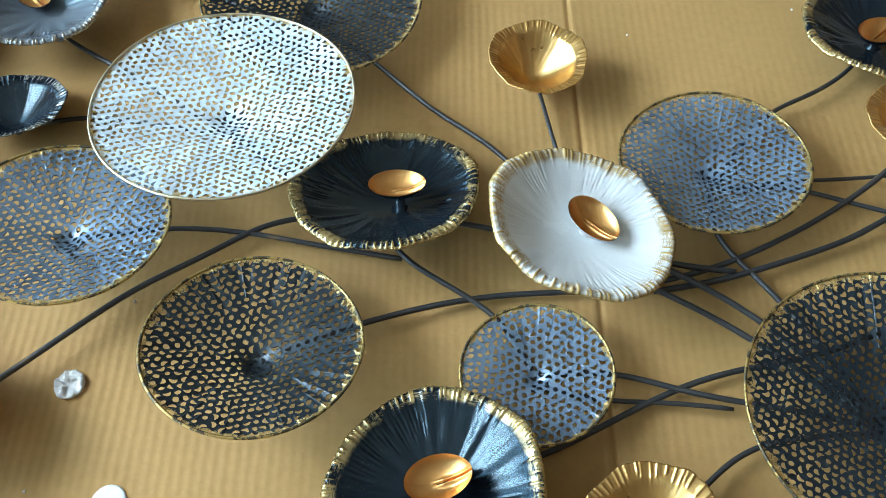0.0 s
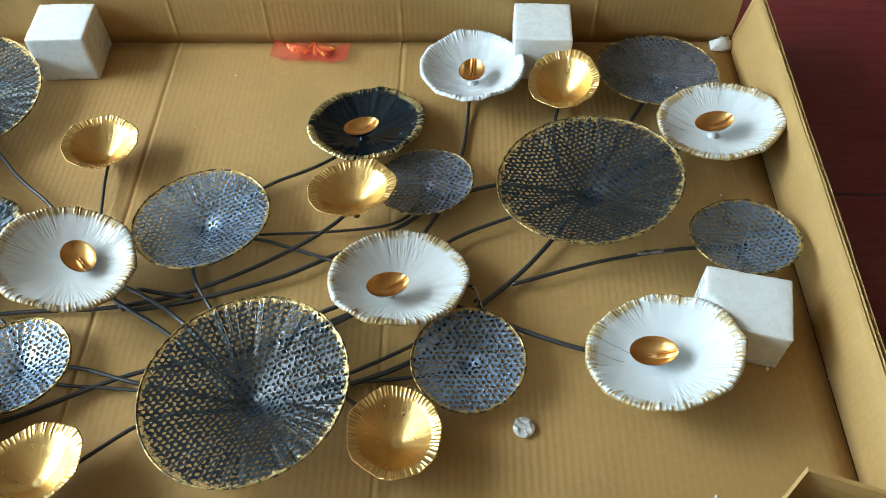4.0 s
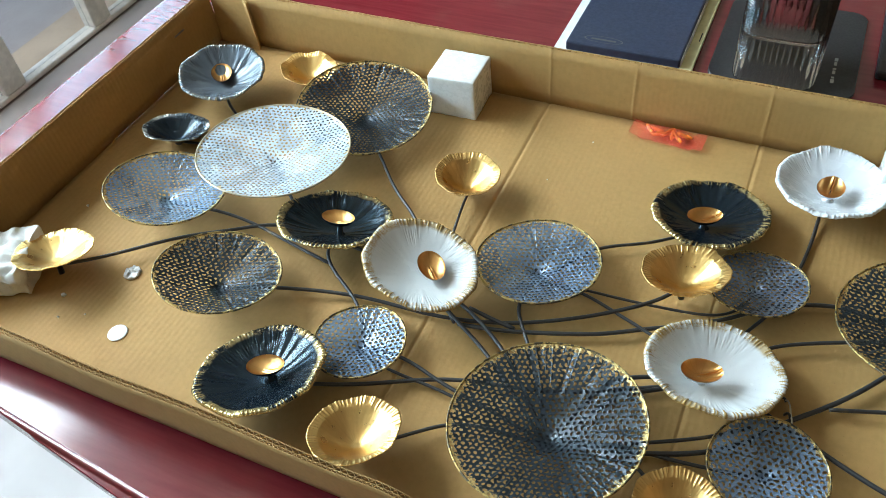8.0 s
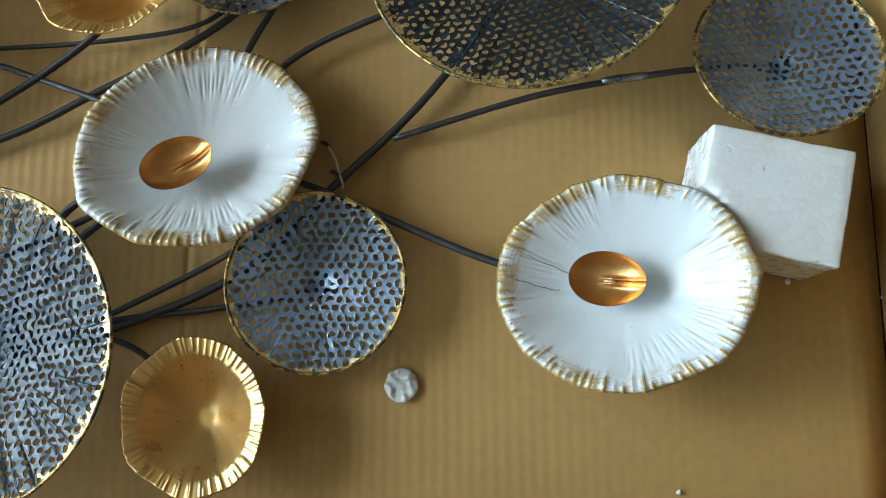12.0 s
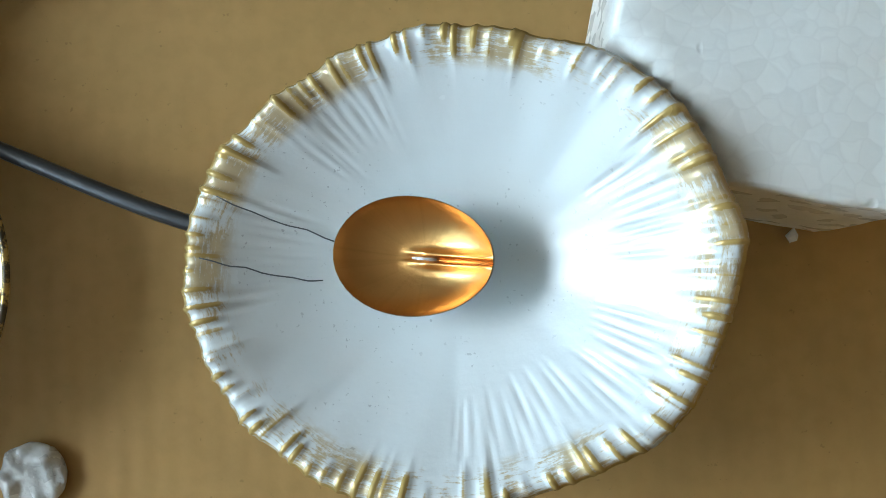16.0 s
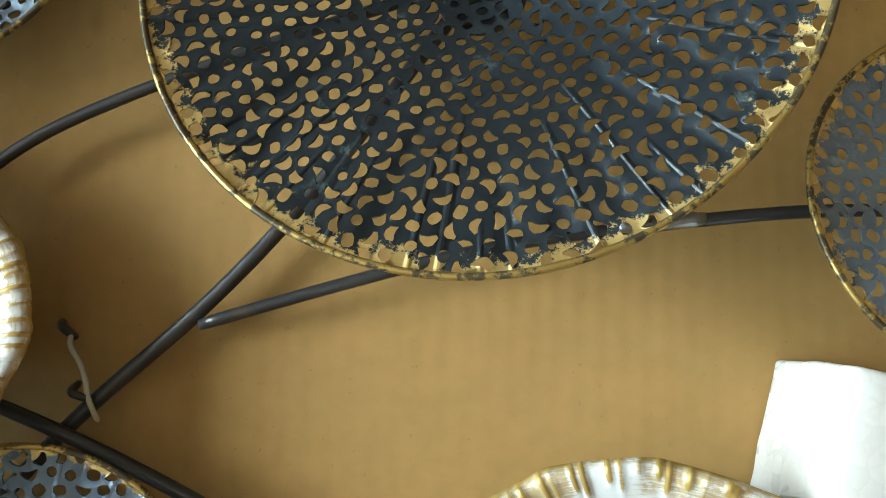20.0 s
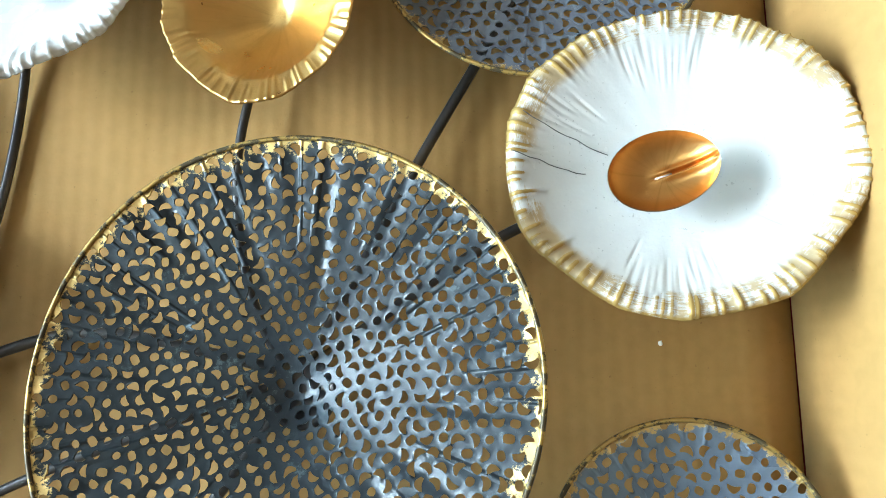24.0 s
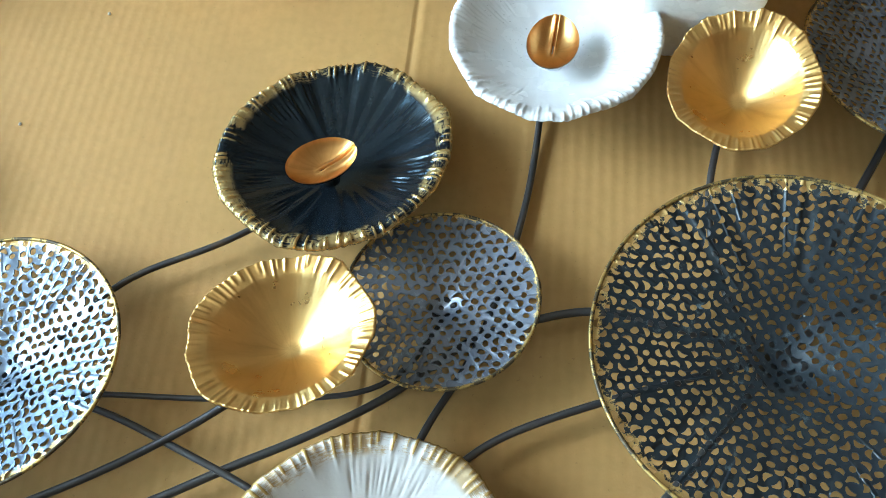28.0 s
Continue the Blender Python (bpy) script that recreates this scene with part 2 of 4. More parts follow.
def rim_gold():
    m = Mat("mottled_gold_rim", GOLD, 0.34, 0.85)
    w = m.ramp(m.noise(110, 4, None, 0.75), 0.45, 0.54)
    m.set(Base_Color=m.mix(w, (0.07, 0.055, 0.030), (0.52, 0.37, 0.13)), Metallic=m.ramp(w, 0, 1, 0.3, 0.9))
    return m.m


RIM_GOLD = rim_gold()
RIM_PALE = metal("pale_gold_rim", (0.62, 0.54, 0.38), 0.40, 8.0, 0.2)


def rod_metal():
    m = Mat("black_wrought_wire", (0.06, 0.063, 0.068), 0.38, 0.5)
    worn = m.ramp(m.noise(14, 4), 0.60, 0.72)
    m.set(Base_Color=m.mix(worn, (0.066, 0.068, 0.072), (0.24, 0.18, 0.10)), Metallic=m.ramp(worn, 0, 1, 0.55, 0.9), Roughness=0.30)
    m.bump(m.noise(240, 3), 0.0004, 0.5)
    return m.m


ROD = rod_metal()


def foam():
    m = Mat("expanded_polystyrene", (0.80, 0.80, 0.79), 0.55, 0, 0.3)
    w = m.n("VectorMath", {"operation": 'ADD'}, i0=m.coords(), i1=m.n("VectorMath", {"operation": 'SCALE'}, i0=m.n("TexNoise", None, Vector=m.coords(), Scale=160.0).outputs["Color"], Scale=0.0035).outputs[0]).outputs[0]
    v = m.n("TexVoronoi", {"feature": 'DISTANCE_TO_EDGE'}, Vector=w, Scale=185.0).outputs["Distance"]
    e = m.ramp(v, 0.0, 0.10)
    cell = m.n("TexVoronoi", {"feature": 'F1'}, Vector=w, Scale=185.0).outputs["Color"]
    tone = m.mix(m.ramp(cell, 0.1, 0.9), (0.725, 0.73, 0.70), (0.745, 0.75, 0.72))
    m.set(Base_Color=m.mix(e, (0.708, 0.71, 0.682), tone), Roughness=m.ramp(cell, 0.2, 0.9, 0.22, 0.6), Subsurface_Weight=0.08, Subsurface_Radius=(0.004, 0.004, 0.004))
    pit = m.ramp(m.noise(75, 2), 0.70, 0.78, 1.0, 0.0)
    m.bump(pit, 0.0012, 0.5).bump(m.ramp(v, 0.0, 0.3), 0.0004, 0.09).bump(m.ramp(cell, 0.0, 1.0), 0.0003, 0.07).bump(m.noise(90, 3), 0.0008, 0.16)
    return m.m


FOAM = foam()


def simple(name, colour, rough=0.5, metal_v=0.0, vary=0.12, scale=30.0, bump=0.0004, **extra):
    m = Mat(name, colour, rough, metal_v)
    f = m.noise(scale, 4)
    m.set(Base_Color=m.mix(m.ramp(f, 0.3, 0.7), tuple(v * (1 - vary) for v in colour), tuple(min(1, v * (1 + vary)) for v in colour)),
          Roughness=m.ramp(m.noise(scale * 2.3, 3), 0.3, 0.7, max(0.02, rough - 0.06), min(1, rough + 0.08)), **extra)
    m.bump(m.noise(scale * 6, 3), bump, 0.4)
    return m.m


GLUE = simple("milky_hot_glue", (0.72, 0.72, 0.70), 0.25, scale=60, bump=0.0012, Transmission_Weight=0.25)
CHALK = simple("white_plastic_disc", (0.82, 0.83, 0.84), 0.45)
RED_FILM = simple("red_plastic_film", (0.90, 0.07, 0.05), 0.22, vary=0.2, scale=90, Alpha=0.44)
ORANGE = simple("orange_plastic", (0.85, 0.30, 0.03), 0.4)
NAVY = simple("navy_book_cloth", (0.022, 0.030, 0.058), 0.55, scale=80)
PAPER = simple("white_paper", (0.72, 0.73, 0.72), 0.7)
CREAM = simple("cream_card", (0.62, 0.56, 0.30), 0.6)
PAD = simple("black_leatherette", (0.022, 0.021, 0.022), 0.5, scale=120)
SILVER = simple("silver_print", (0.45, 0.45, 0.42), 0.4)
BLACK_PLASTIC = simple("black_plastic", (0.012, 0.012, 0.013), 0.4)
GREY_CABLE = simple("grey_cable_sheath", (0.25, 0.26, 0.27), 0.5)
TEAL = simple("teal_print", (0.02, 0.16, 0.18), 0.35)
PINK = simple("dusty_pink_print", (0.42, 0.28, 0.30), 0.4)
LEAF = simple("green_print", (0.10, 0.40, 0.06), 0.4)
CORAL = simple("coral_print", (0.62, 0.10, 0.06), 0.4)
TAPE = simple("brown_packing_tape", (0.24, 0.15, 0.08), 0.18, scale=20)
# invented colour for walls out of view, to dim and warm their bounce
BOUNCE_TAN = simple("tan_for_unseen_walls", (0.31, 0.165, 0.075), 0.7, scale=6, bump=0.001)
# plaster tone darkened and warmed to tune the room's bounced light
PLASTER = simple("warm_white_plaster", (0.44, 0.335, 0.235), 0.8, scale=6, bump=0.001)
TILE = simple("pale_floor_tile", (0.33, 0.285, 0.262), 0.45, vary=0.06, scale=5, bump=0.0003)
ALU = simple("white_window_frame", (0.66, 0.63, 0.57), 0.4)
CRACK = simple("dark_crack", (0.08, 0.085, 0.09), 0.6)
EDGE_WOOD = simple("tan_edge_wood", (0.26, 0.125, 0.075), 0.45, scale=14)
BADGE = simple("dull_stamped_gilt", (0.10, 0.095, 0.08), 0.5)
STRING = simple("dull_twine", (0.50, 0.49, 0.42), 0.8)


def glass(name, colour, rough=0.02):
    m = Mat(name, colour, rough)
    m.set(Transmission_Weight=1.0, IOR=1.45)
    m.bump(m.noise(30, 2), 0.0004, 0.3)
    return m.m


ACRYLIC = glass("clear_ribbed_glass", (0.93, 0.95, 0.95))
PANE = glass("window_pane", (0.96, 0.98, 0.98), 0.0)

# ---- mesh helpers ----


def mesh(name, verts, faces, mat, parent=None, label="", smooth=False, attr=None, mats=None, slots=None):
    me = bpy.data.meshes.new(name)
    me.from_pydata([tuple(v) for v in verts], [], [tuple(f) for f in faces])
    for q in (mats or [mat]):
        me.materials.append(q)
    if slots is not None:
        me.polygons.foreach_set("material_index", slots)
    if smooth:
        me.polygons.foreach_set("use_smooth", [True] * len(me.polygons))
    for key, vals in ({"rad": attr} if isinstance(attr, (list, np.ndarray)) else attr or {}).items():
        me.attributes.new(key, 'FLOAT', 'POINT').data.foreach_set("value", np.asarray(vals, dtype=np.float32))
    me.update()
    ob = new(name, me)
    if parent:
        ob.parent = parent
    if label:
        tagged(ob, label)
    return ob


def part(name, bm, mat, parent, label="", smooth=False):
    me = bpy.data.meshes.new(name)
    bmesh.ops.recalc_face_normals(bm, faces=bm.faces)
    bm.to_mesh(me)
    bm.free()
    me.materials.append(mat)
    if smooth:
        me.polygons.foreach_set("use_smooth", [True] * len(me.polygons))
    ob = new(name, me)
    if parent:
        ob.parent = parent
    if label:
        tagged(ob, label)
    return ob


def thing(name, label, category, at=(0, 0, 0), group="", kind="", turn=0):
    ob = new(name)
    ob.empty_display_size = 0.02
    ob.matrix_world = pose(*at, 0, 0, turn)
    return tagged(ob, label, category, group, kind)


def box(x0, x1, y0, y1, z0, z1, bevel=0.0, seg=2):
    bm = bmesh.new()
    bmesh.ops.create_cube(bm, size=1, matrix=Matrix.LocRotScale(((x0 + x1) / 2, (y0 + y1) / 2, (z0 + z1) / 2), None, (x1 - x0, y1 - y0, z1 - z0)))
    if bevel:
        bmesh.ops.bevel(bm, geom=list(bm.edges), offset=bevel, segments=seg, affect='EDGES', profile=0.5)
    return bm


def prism(outline, z0, z1, bevel=0.0, seg=2):
    bm = bmesh.new()
    low = [bm.verts.new((x, y, z0)) for x, y in outline]
    top = [bm.verts.new((x, y, z1)) for x, y in outline]
    bm.faces.new(low[::-1])
    bm.faces.new(top)
    n = len(outline)
    for i in range(n):
        bm.faces.new((low[i], low[(i + 1) % n], top[(i + 1) % n], top[i]))
    if bevel:
        bmesh.ops.bevel(bm, geom=[e for e in bm.edges if abs(e.verts[0].co.z - e.verts[1].co.z) < 1e-6 and e.verts[0].co.z > (z0 + z1) / 2], offset=bevel, segments=seg, affect='EDGES', profile=0.5)
    return bm


def rounded(hx, hy, r, n=6):
    """The outline of a rectangle with rounded corners."""
    out = []
    for k, (sx, sy) in enumerate(((1, 1), (-1, 1), (-1, -1), (1, -1))):
        for i in range(n + 1):
            a = math.pi / 2 * (k + i / n)
            out.append((sx * (hx - r) + r * math.cos(a), sy * (hy - r) + r * math.sin(a)))
    return out


def spline(pts, step=0.006):
    """Points along a smooth curve through pts."""
    p = [Vector(q) for q in pts]
    p = [p[0] * 2 - p[1]] + p + [p[-1] * 2 - p[-2]]
    out = []
    for i in range(1, len(p) - 2):
        n = max(2, int((p[i + 1] - p[i]).length / step))
        for k in range(n):
            t = k / n
            out.append(0.5 * (2 * p[i] + (p[i + 1] - p[i - 1]) * t + (2 * p[i - 1] - 5 * p[i] + 4 * p[i + 1] - p[i + 2]) * t * t + (3 * p[i] - p[i - 1] - 3 * p[i + 1] + p[i + 2]) * t ** 3))
    return out + [p[-2]]


def tube(name, pts, r, mat, parent, label="", sides=10, step=0.006, closed=False, sampled=False):
    c = pts if closed or sampled else spline(pts, step)
    verts, faces = [], []
    n = len(c)
    for i, q in enumerate(c):
        d = (c[(i + 1) % n] - c[i - 1]) if closed or 0 < i < n - 1 else (c[1] - c[0] if i == 0 else c[-1] - c[-2])
        d = d.normalized()
        u = d.cross(Vector((0, 0, 1)))
        u = u.normalized() if u.length > 1e-4 else Vector((1, 0, 0))
        v = u.cross(d)
        w = r if closed or 0 < i < n - 1 else r * 0.8
        for k in range(sides):
            a = 2 * math.pi * k / sides
            verts.append(q + u * (w * math.cos(a)) + v * (w * math.sin(a)))
    for i in range(n if closed else n - 1):
        for k in range(sides):
            a, b = i * sides + k, i * sides + (k + 1) % sides
            j = ((i + 1) % n) * sides
            faces.append((a, b, j + (k + 1) % sides, j + k))
    if not closed:
        faces.append(tuple(range(sides))[::-1])
        faces.append(tuple(range((n - 1) * sides, n * sides)))
    return mesh(name, verts, faces, mat, parent, label, True)


def lathe(profile, sides=32):
    """A solid of revolution from (r, z) pairs, first and last on the axis or open."""
    verts, faces = [], []
    for r, z in profile:
        for k in range(sides):
            a = 2 * math.pi * k / sides
            verts.append((r * math.cos(a), r * math.sin(a), z))
    for i in range(len(profile) - 1):
        for k in range(sides):
            b = (k + 1) % sides
            faces.append((i * sides + k, i * sides + b, (i + 1) * sides + b, (i + 1) * sides + k))
    return verts, faces

# ---- the room ----
RX0, RX1, RY0, RY1 = WIN_X, 3.2, -2.4, 3.4
part("floor", box(RX0 - 0.2, RX1 + 0.2, RY0 - 0.2, RY1 + 0.2, FLOOR_Z - 0.1, FLOOR_Z), TILE, None)
tagged(bpy.data.objects["floor"], "pale glossy tiled floor of the room", "floor", kind="structure")
tagged(part("ceiling", box(RX0 - 0.2, RX1 + 0.2, RY0 - 0.2, RY1 + 0.2, CEIL_Z, CEIL_Z + 0.1), PLASTER, None), "plain warm white plaster ceiling", "ceiling", kind="structure")
# east and south walls are unseen; they close the room and shape its bounce
tagged(part("wall_east", box(RX1, RX1 + 0.2, RY0, RY1, FLOOR_Z, CEIL_Z), BOUNCE_TAN, None), "plain unseen wall, tan chosen to dim and warm bounced light", "wall", kind="structure")
tagged(part("wall_south", box(RX0 - 0.2, RX1 + 0.2, RY0 - 0.2, RY0, FLOOR_Z, CEIL_Z), BOUNCE_TAN, None), "plain unseen wall, tan chosen to dim and warm bounced light", "wall", kind="structure")
tagged(part("wall_north", box(RX0 - 0.2, RX1 + 0.2, RY1, RY1 + 0.2, FLOOR_Z, CEIL_Z), PLASTER, None), "plain warm white plaster wall", "wall", kind="structure")
bm = bmesh.new()
for a in ((RX0 - 0.2, RX0, RY0, WIN_Y0, FLOOR_Z, CEIL_Z), (RX0 - 0.2, RX0, WIN_Y1, RY1, FLOOR_Z, CEIL_Z),
          (RX0 - 0.2, RX0, WIN_Y0, WIN_Y1, FLOOR_Z, WIN_Z0), (RX0 - 0.2, RX0, WIN_Y0, WIN_Y1, WIN_Z1, CEIL_Z)):
    b2 = box(*a)
    tmp = bpy.data.meshes.new("tmp")
    b2.to_mesh(tmp)
    b2.free()
    bm.from_mesh(tmp)
    bpy.data.meshes.remove(tmp)
tagged(part("wall_west", bm, PLASTER, None), "warm white plaster wall with a wide window opening", "wall", kind="structure")
win = thing("window_1", "wide window with pale painted frame, daylight outside", "window", (0, 0, 0), kind="structure")
FX0, FX1 = RX0 - 0.03, RX0 + 0.03
POSTS = (-0.55, 0.20, 0.91, 1.06, 1.50)
for y0, y1, z0, z1 in ((WIN_Y0, WIN_Y1, WIN_Z0, WIN_Z0 + 0.02), (WIN_Y0, WIN_Y1, WIN_Z1 - 0.07, WIN_Z1), (WIN_Y0, WIN_Y0 + 0.07, WIN_Z0 + 0.02, WIN_Z1 - 0.07),
                       (WIN_Y1 - 0.07, WIN_Y1, WIN_Z0 + 0.02, WIN_Z1 - 0.07)):
    part("window_frame", box(FX0, FX1, y0, y1, z0, z1, 0.006), ALU, win)
for y in POSTS:
    part("window_post", box(FX0, FX1, y, y + 0.09, WIN_Z0 + 0.02, WIN_Z1 - 0.07, 0.006), ALU, win)
edges = [WIN_Y0 + 0.07] + [e for y in POSTS for e in (y, y + 0.09)] + [WIN_Y1 - 0.07]
for y0, y1 in zip(edges[::2], edges[1::2]):
    p = part("pane", box(RX0 - 0.004, RX0 + 0.002, y0, y1, WIN_Z0 + 0.02, WIN_Z1 - 0.07), PANE, win)
    p.visible_shadow = False


def planter(x, y, r, h, mat, label):
    pot = thing("planter", label, "planter", (x, y, FLOOR_Z + 0.001))
    v, f = lathe([(0.0001, 0), (r * 0.72, 0), (r * 0.80, h * 0.3), (r, h * 0.94), (r * 1.06, h), (r * 0.94, h), (r * 0.90, h * 0.9), (0.0001, h * 0.88)], 28)
    mesh("pot", v, f, mat, pot, "", True)


planter(-2.35, 1.95, 0.16, 0.30, simple("grey_glazed_clay", (0.20, 0.22, 0.23), 0.35, scale=12), "grey glazed clay planter outside the window")
planter(-1.72, 1.93, 0.09, 0.22, simple("yellow_green_glaze", (0.45, 0.42, 0.10), 0.4, vary=0.5, scale=26), "yellow-green mottled planter inside the window")
tagged(part("ground", box(-40, RX0 - 0.21, -40, 40, FLOOR_Z - 0.12, FLOOR_Z - 0.05), TILE, None), "pale paved ground outside the window", "ground", kind="structure")

# ---- the table ----
TOP = -0.0065
table = thing("table", "dark red lacquered wooden table with rounded edges", "table", (0, 0, FLOOR_Z))


def table_edge(x):
    return -0.078 - 0.14 * (x + 0.282) if x < 0.15 else -0.1385 - 0.045 * (1 - math.exp(-(x - 0.15) / 0.32))


front = [(-0.685 + 0.03 * i, table_edge(-0.685 + 0.03 * i)) for i in range(92)]
outline = front + [(2.05, 1.55), (-0.685, 1.55)]
top = part("tabletop", prism([(x, y) for x, y in outline], TOP - 0.030 - FLOOR_Z, TOP - FLOOR_Z, 0.016, 6), LACQUER, table, "dark red lacquered tabletop", True)
part("edge_band", prism([(x + (0.004 if x < 0 else -0.004), y + (0.004 if y < 0.5 else -0.004)) for x, y in outline], TOP - 0.062 - FLOOR_Z, TOP - 0.0305 - FLOOR_Z), EDGE_WOOD, table, "tan wooden edge band under the tabletop")
part("apron", prism([(x + (0.03 if x < 0 else -0.03), y + (0.02 if y < 0.5 else -0.03)) for x, y in outline], TOP - 0.15 - FLOOR_Z, TOP - 0.0625 - FLOOR_Z), LACQUER, table)
part("board_joint", box(0.93, 2.045, 0.3862, 0.3888, TOP - 0.004 - FLOOR_Z, TOP + 0.0003 - FLOOR_Z), BLACK_PLASTIC, table, "dark joint between two boards")
for x, y in ((-0.5, 0.12), (1.8, 0.0), (-0.5, 1.4), (1.8, 1.4)):
    part("leg", box(x - 0.05, x + 0.05, y - 0.05, y + 0.05, 0, TOP - 0.15 - FLOOR_Z, 0.008), LACQUER, table)

# ---- the cardboard box ----
BX0, BX1, BY0, BY1 = -0.470, 0.887, -0.014, 0.652
carton = thing("cardboard_box", "open shallow brown corrugated cardboard box on the table", "box", (0, 0, TOP))
Z0 = 0.0065


def bottom():
    """The bottom panel, with two pressed creases across it."""
    xs = sorted(set([BX0, BX1 - 0.0042] + [BX0 + 0.01 * i for i in range(1, 134)] + [c + d for c in (0.1375, 0.443) for d in (-0.006, -0.003, -0.0012, 0, 0.0012, 0.003, 0.006)]))
    ys = [BY0 + (BY1 - BY0) * j / 40 for j in range(41)]

    def z(x, y):
        c = 0.1375 + 0.006 * (0.4 - y)
        d = -0.0012 * math.exp(-((x - c) / 0.0022) ** 2) + 0.0006 * math.exp(-((abs(x - c) - 0.005) / 0.003) ** 2)
        d += -0.0009 * math.exp(-((x - 0.443) / 0.0022) ** 2) + 0.0005 * math.exp(-((abs(x - 0.443) - 0.005) / 0.003) ** 2)
        return d + 0.0010 * noise.noise((x * 5, y * 5, 0))
    v = [(x, y, Z0 + min(z(x, y), 0.003)) for x in xs for y in ys]
    f = []
    m = len(ys)
    for i in range(len(xs) - 1):
        for j in range(m - 1):
            f.append((i * m + j, (i + 1) * m + j, (i + 1) * m + j + 1, i * m + j + 1))
    ob = mesh("bottom_panel", v, f, CARD_X, carton, "", True)
    s = ob.modifiers.new("thick", 'SOLIDIFY')
    s.thickness, s.offset = 0.003, -1
    return ob


bottom()


def wall(name, a, b, h, thick, mat, lean=None, inner_first=True, label="", dip=None, pitch=0.0085, double=False):
    """A corrugated wall from a to b: two liners and the fluted sheet between them, open at the top."""
    a, b = Vector(a), Vector(b)
    d = (b - a)
    n = 900 if a.y > 0.6 and b.y > 0.6 else 400
    u = d.normalized()
    out = Vector((u.y, -u.x, 0))
    group = mesh(name, *sheet(a, b, n, h, 0.0, lean, dip, out), mat, carton, label, True)
    s = group.modifiers.new("thick", 'SOLIDIFY')
    s.thickness, s.offset = 0.0006, 0
    for nm, off in (("outer_liner", thick), ("middle_liner", thick * 0.58))[:2 if double else 1]:
        o = mesh(nm, *sheet(a, b, n, h - 0.0005, off, lean, dip, out), mat, group, "", True)
        s = o.modifiers.new("thick", 'SOLIDIFY')
        s.thickness, s.offset = 0.0006, 0
    # flutes, in one layer or two
    layers = ((0.0, thick * 0.58, pitch), (thick * 0.58, thick, pitch * 0.72)) if double else ((0.0, thick, pitch),)
    for near, far, step in layers:
        k = int(d.length / (step / 2))
        v, f = [], []
        for i in range(k + 1):
            t = i / k
            p = a + d * t
            o = (near + 0.0004 if i % 2 else far - 0.0004)
            hh = h + (dip(t) if dip else 0) - 0.0008
            le = (lean(t) if lean else 0)
            v += [p + out * o + Vector((0, 0, Z0)), p + out * (o + le) + Vector((0, 0, Z0 + hh))]
        for i in range(k):
            f.append((2 * i, 2 * i + 2, 2 * i + 3, 2 * i + 1))
        g = mesh("fluted_sheet", v, f, CARD_EDGE, group)
        s = g.modifiers.new("thick", 'SOLIDIFY')
        s.thickness, s.offset = 0.0006, 0
    return group


def sheet(a, b, n, h, off, lean, dip, out):
    v, f = [], []
    rows = 5
    for i in range(n + 1):
        t = i / n
        p = a + (b - a) * t
        hh = h + (dip(t) if dip else 0) + 0.0008 * noise.noise((t * 40, off * 300, h * 10))
        le = lean(t) if lean else 0
        for j in range(rows + 1):
            s = j / rows
            fold = sum(math.exp(-((p.x - c) / 0.0018) ** 2) for c in (0.137, 0.262, 0.443, 0.700)) if off < 0.001 and p.y > 0.6 else 0
            v.append(p + out * (off - 0.0008 * fold + le * s + 0.0006 * noise.noise((t * 9, s * 2, off * 90))) + Vector((0, 0, Z0 + hh * s)))
    for i in range(n):
        for j in range(rows):
            q = i * (rows + 1) + j
            f.append((q, q + rows + 1, q + rows + 2, q + 1))
    return v, f


# front wall bows out a little in the middle
BEND = (0.292 - BX0) / (BX1 - BX0)


def front_lean(t):
    return 0.005 * math.sin(math.pi * min(1, t * 1.15)) - 0.012 * max(0, t - 0.72) / 0.28 + 0.009 * math.exp(-((t - BEND) / 0.038) ** 2) + 0.0012 * math.sin(31 * t)


def front_dip(t):
    q = abs(t - BEND - 0.004)
    return 0.010 * max(0, t - 0.8) - 0.004 * math.exp(-((t - BEND) / 0.03) ** 2) + 0.0022 * math.exp(-((t - 0.50) / 0.02) ** 2) - 0.009 * max(0, 1 - q / 0.007) + 0.0008 * math.sin(47 * t)


wall("front_wall", (BX0, BY0, 0), (BX1, BY0, 0), 0.074, 0.0072, CARD_X, front_lean, dip=front_dip, pitch=0.0076, double=True)
wall("back_wall", (BX1, BY1, 0), (BX0, BY1, 0), 0.094, 0.0055, CARD_X, lambda t: 0.004)
wall("side_wall", (BX1 - 0.001, BY0, 0), (BX1 - 0.001, BY1, 0), 0.086, 0.0042, CARD_Y, lambda t: 0.004 + 0.011 * t + 0.001 * math.sin(5 * t))
wall("side_wall", (BX0, BY1, 0), (BX0, BY0, 0), 0.092, 0.006, CARD_Y, lambda t: 0.004)
# liner of the short right wall, come loose along its top
lv, lf = [], []
for i in range(61):
    t = i / 60
    for j in range(6):
        q = j / 5
        lv.append((BX1 - 0.0035 + (0.0060 + 0.0095 * t) * q + 0.0016 * noise.noise((t * 7, 4, 0)) * q, BY0 + 0.012 + (BY1 - BY0 - 0.02) * t, Z0 + 0.0012 + (0.083 + 0.0015 * noise.noise((t * 12, 1, 0))) * q))
for i in range(60):
    for j in range(5):
        lf.append((i * 6 + j, i * 6 + j + 1, (i + 1) * 6 + j + 1, (i + 1) * 6 + j))
lin = mesh("loose_liner", lv, lf, CARD_Y, carton, "loose inner liner with a wavy top edge", True)
q = lin.modifiers.new("thick", 'SOLIDIFY')
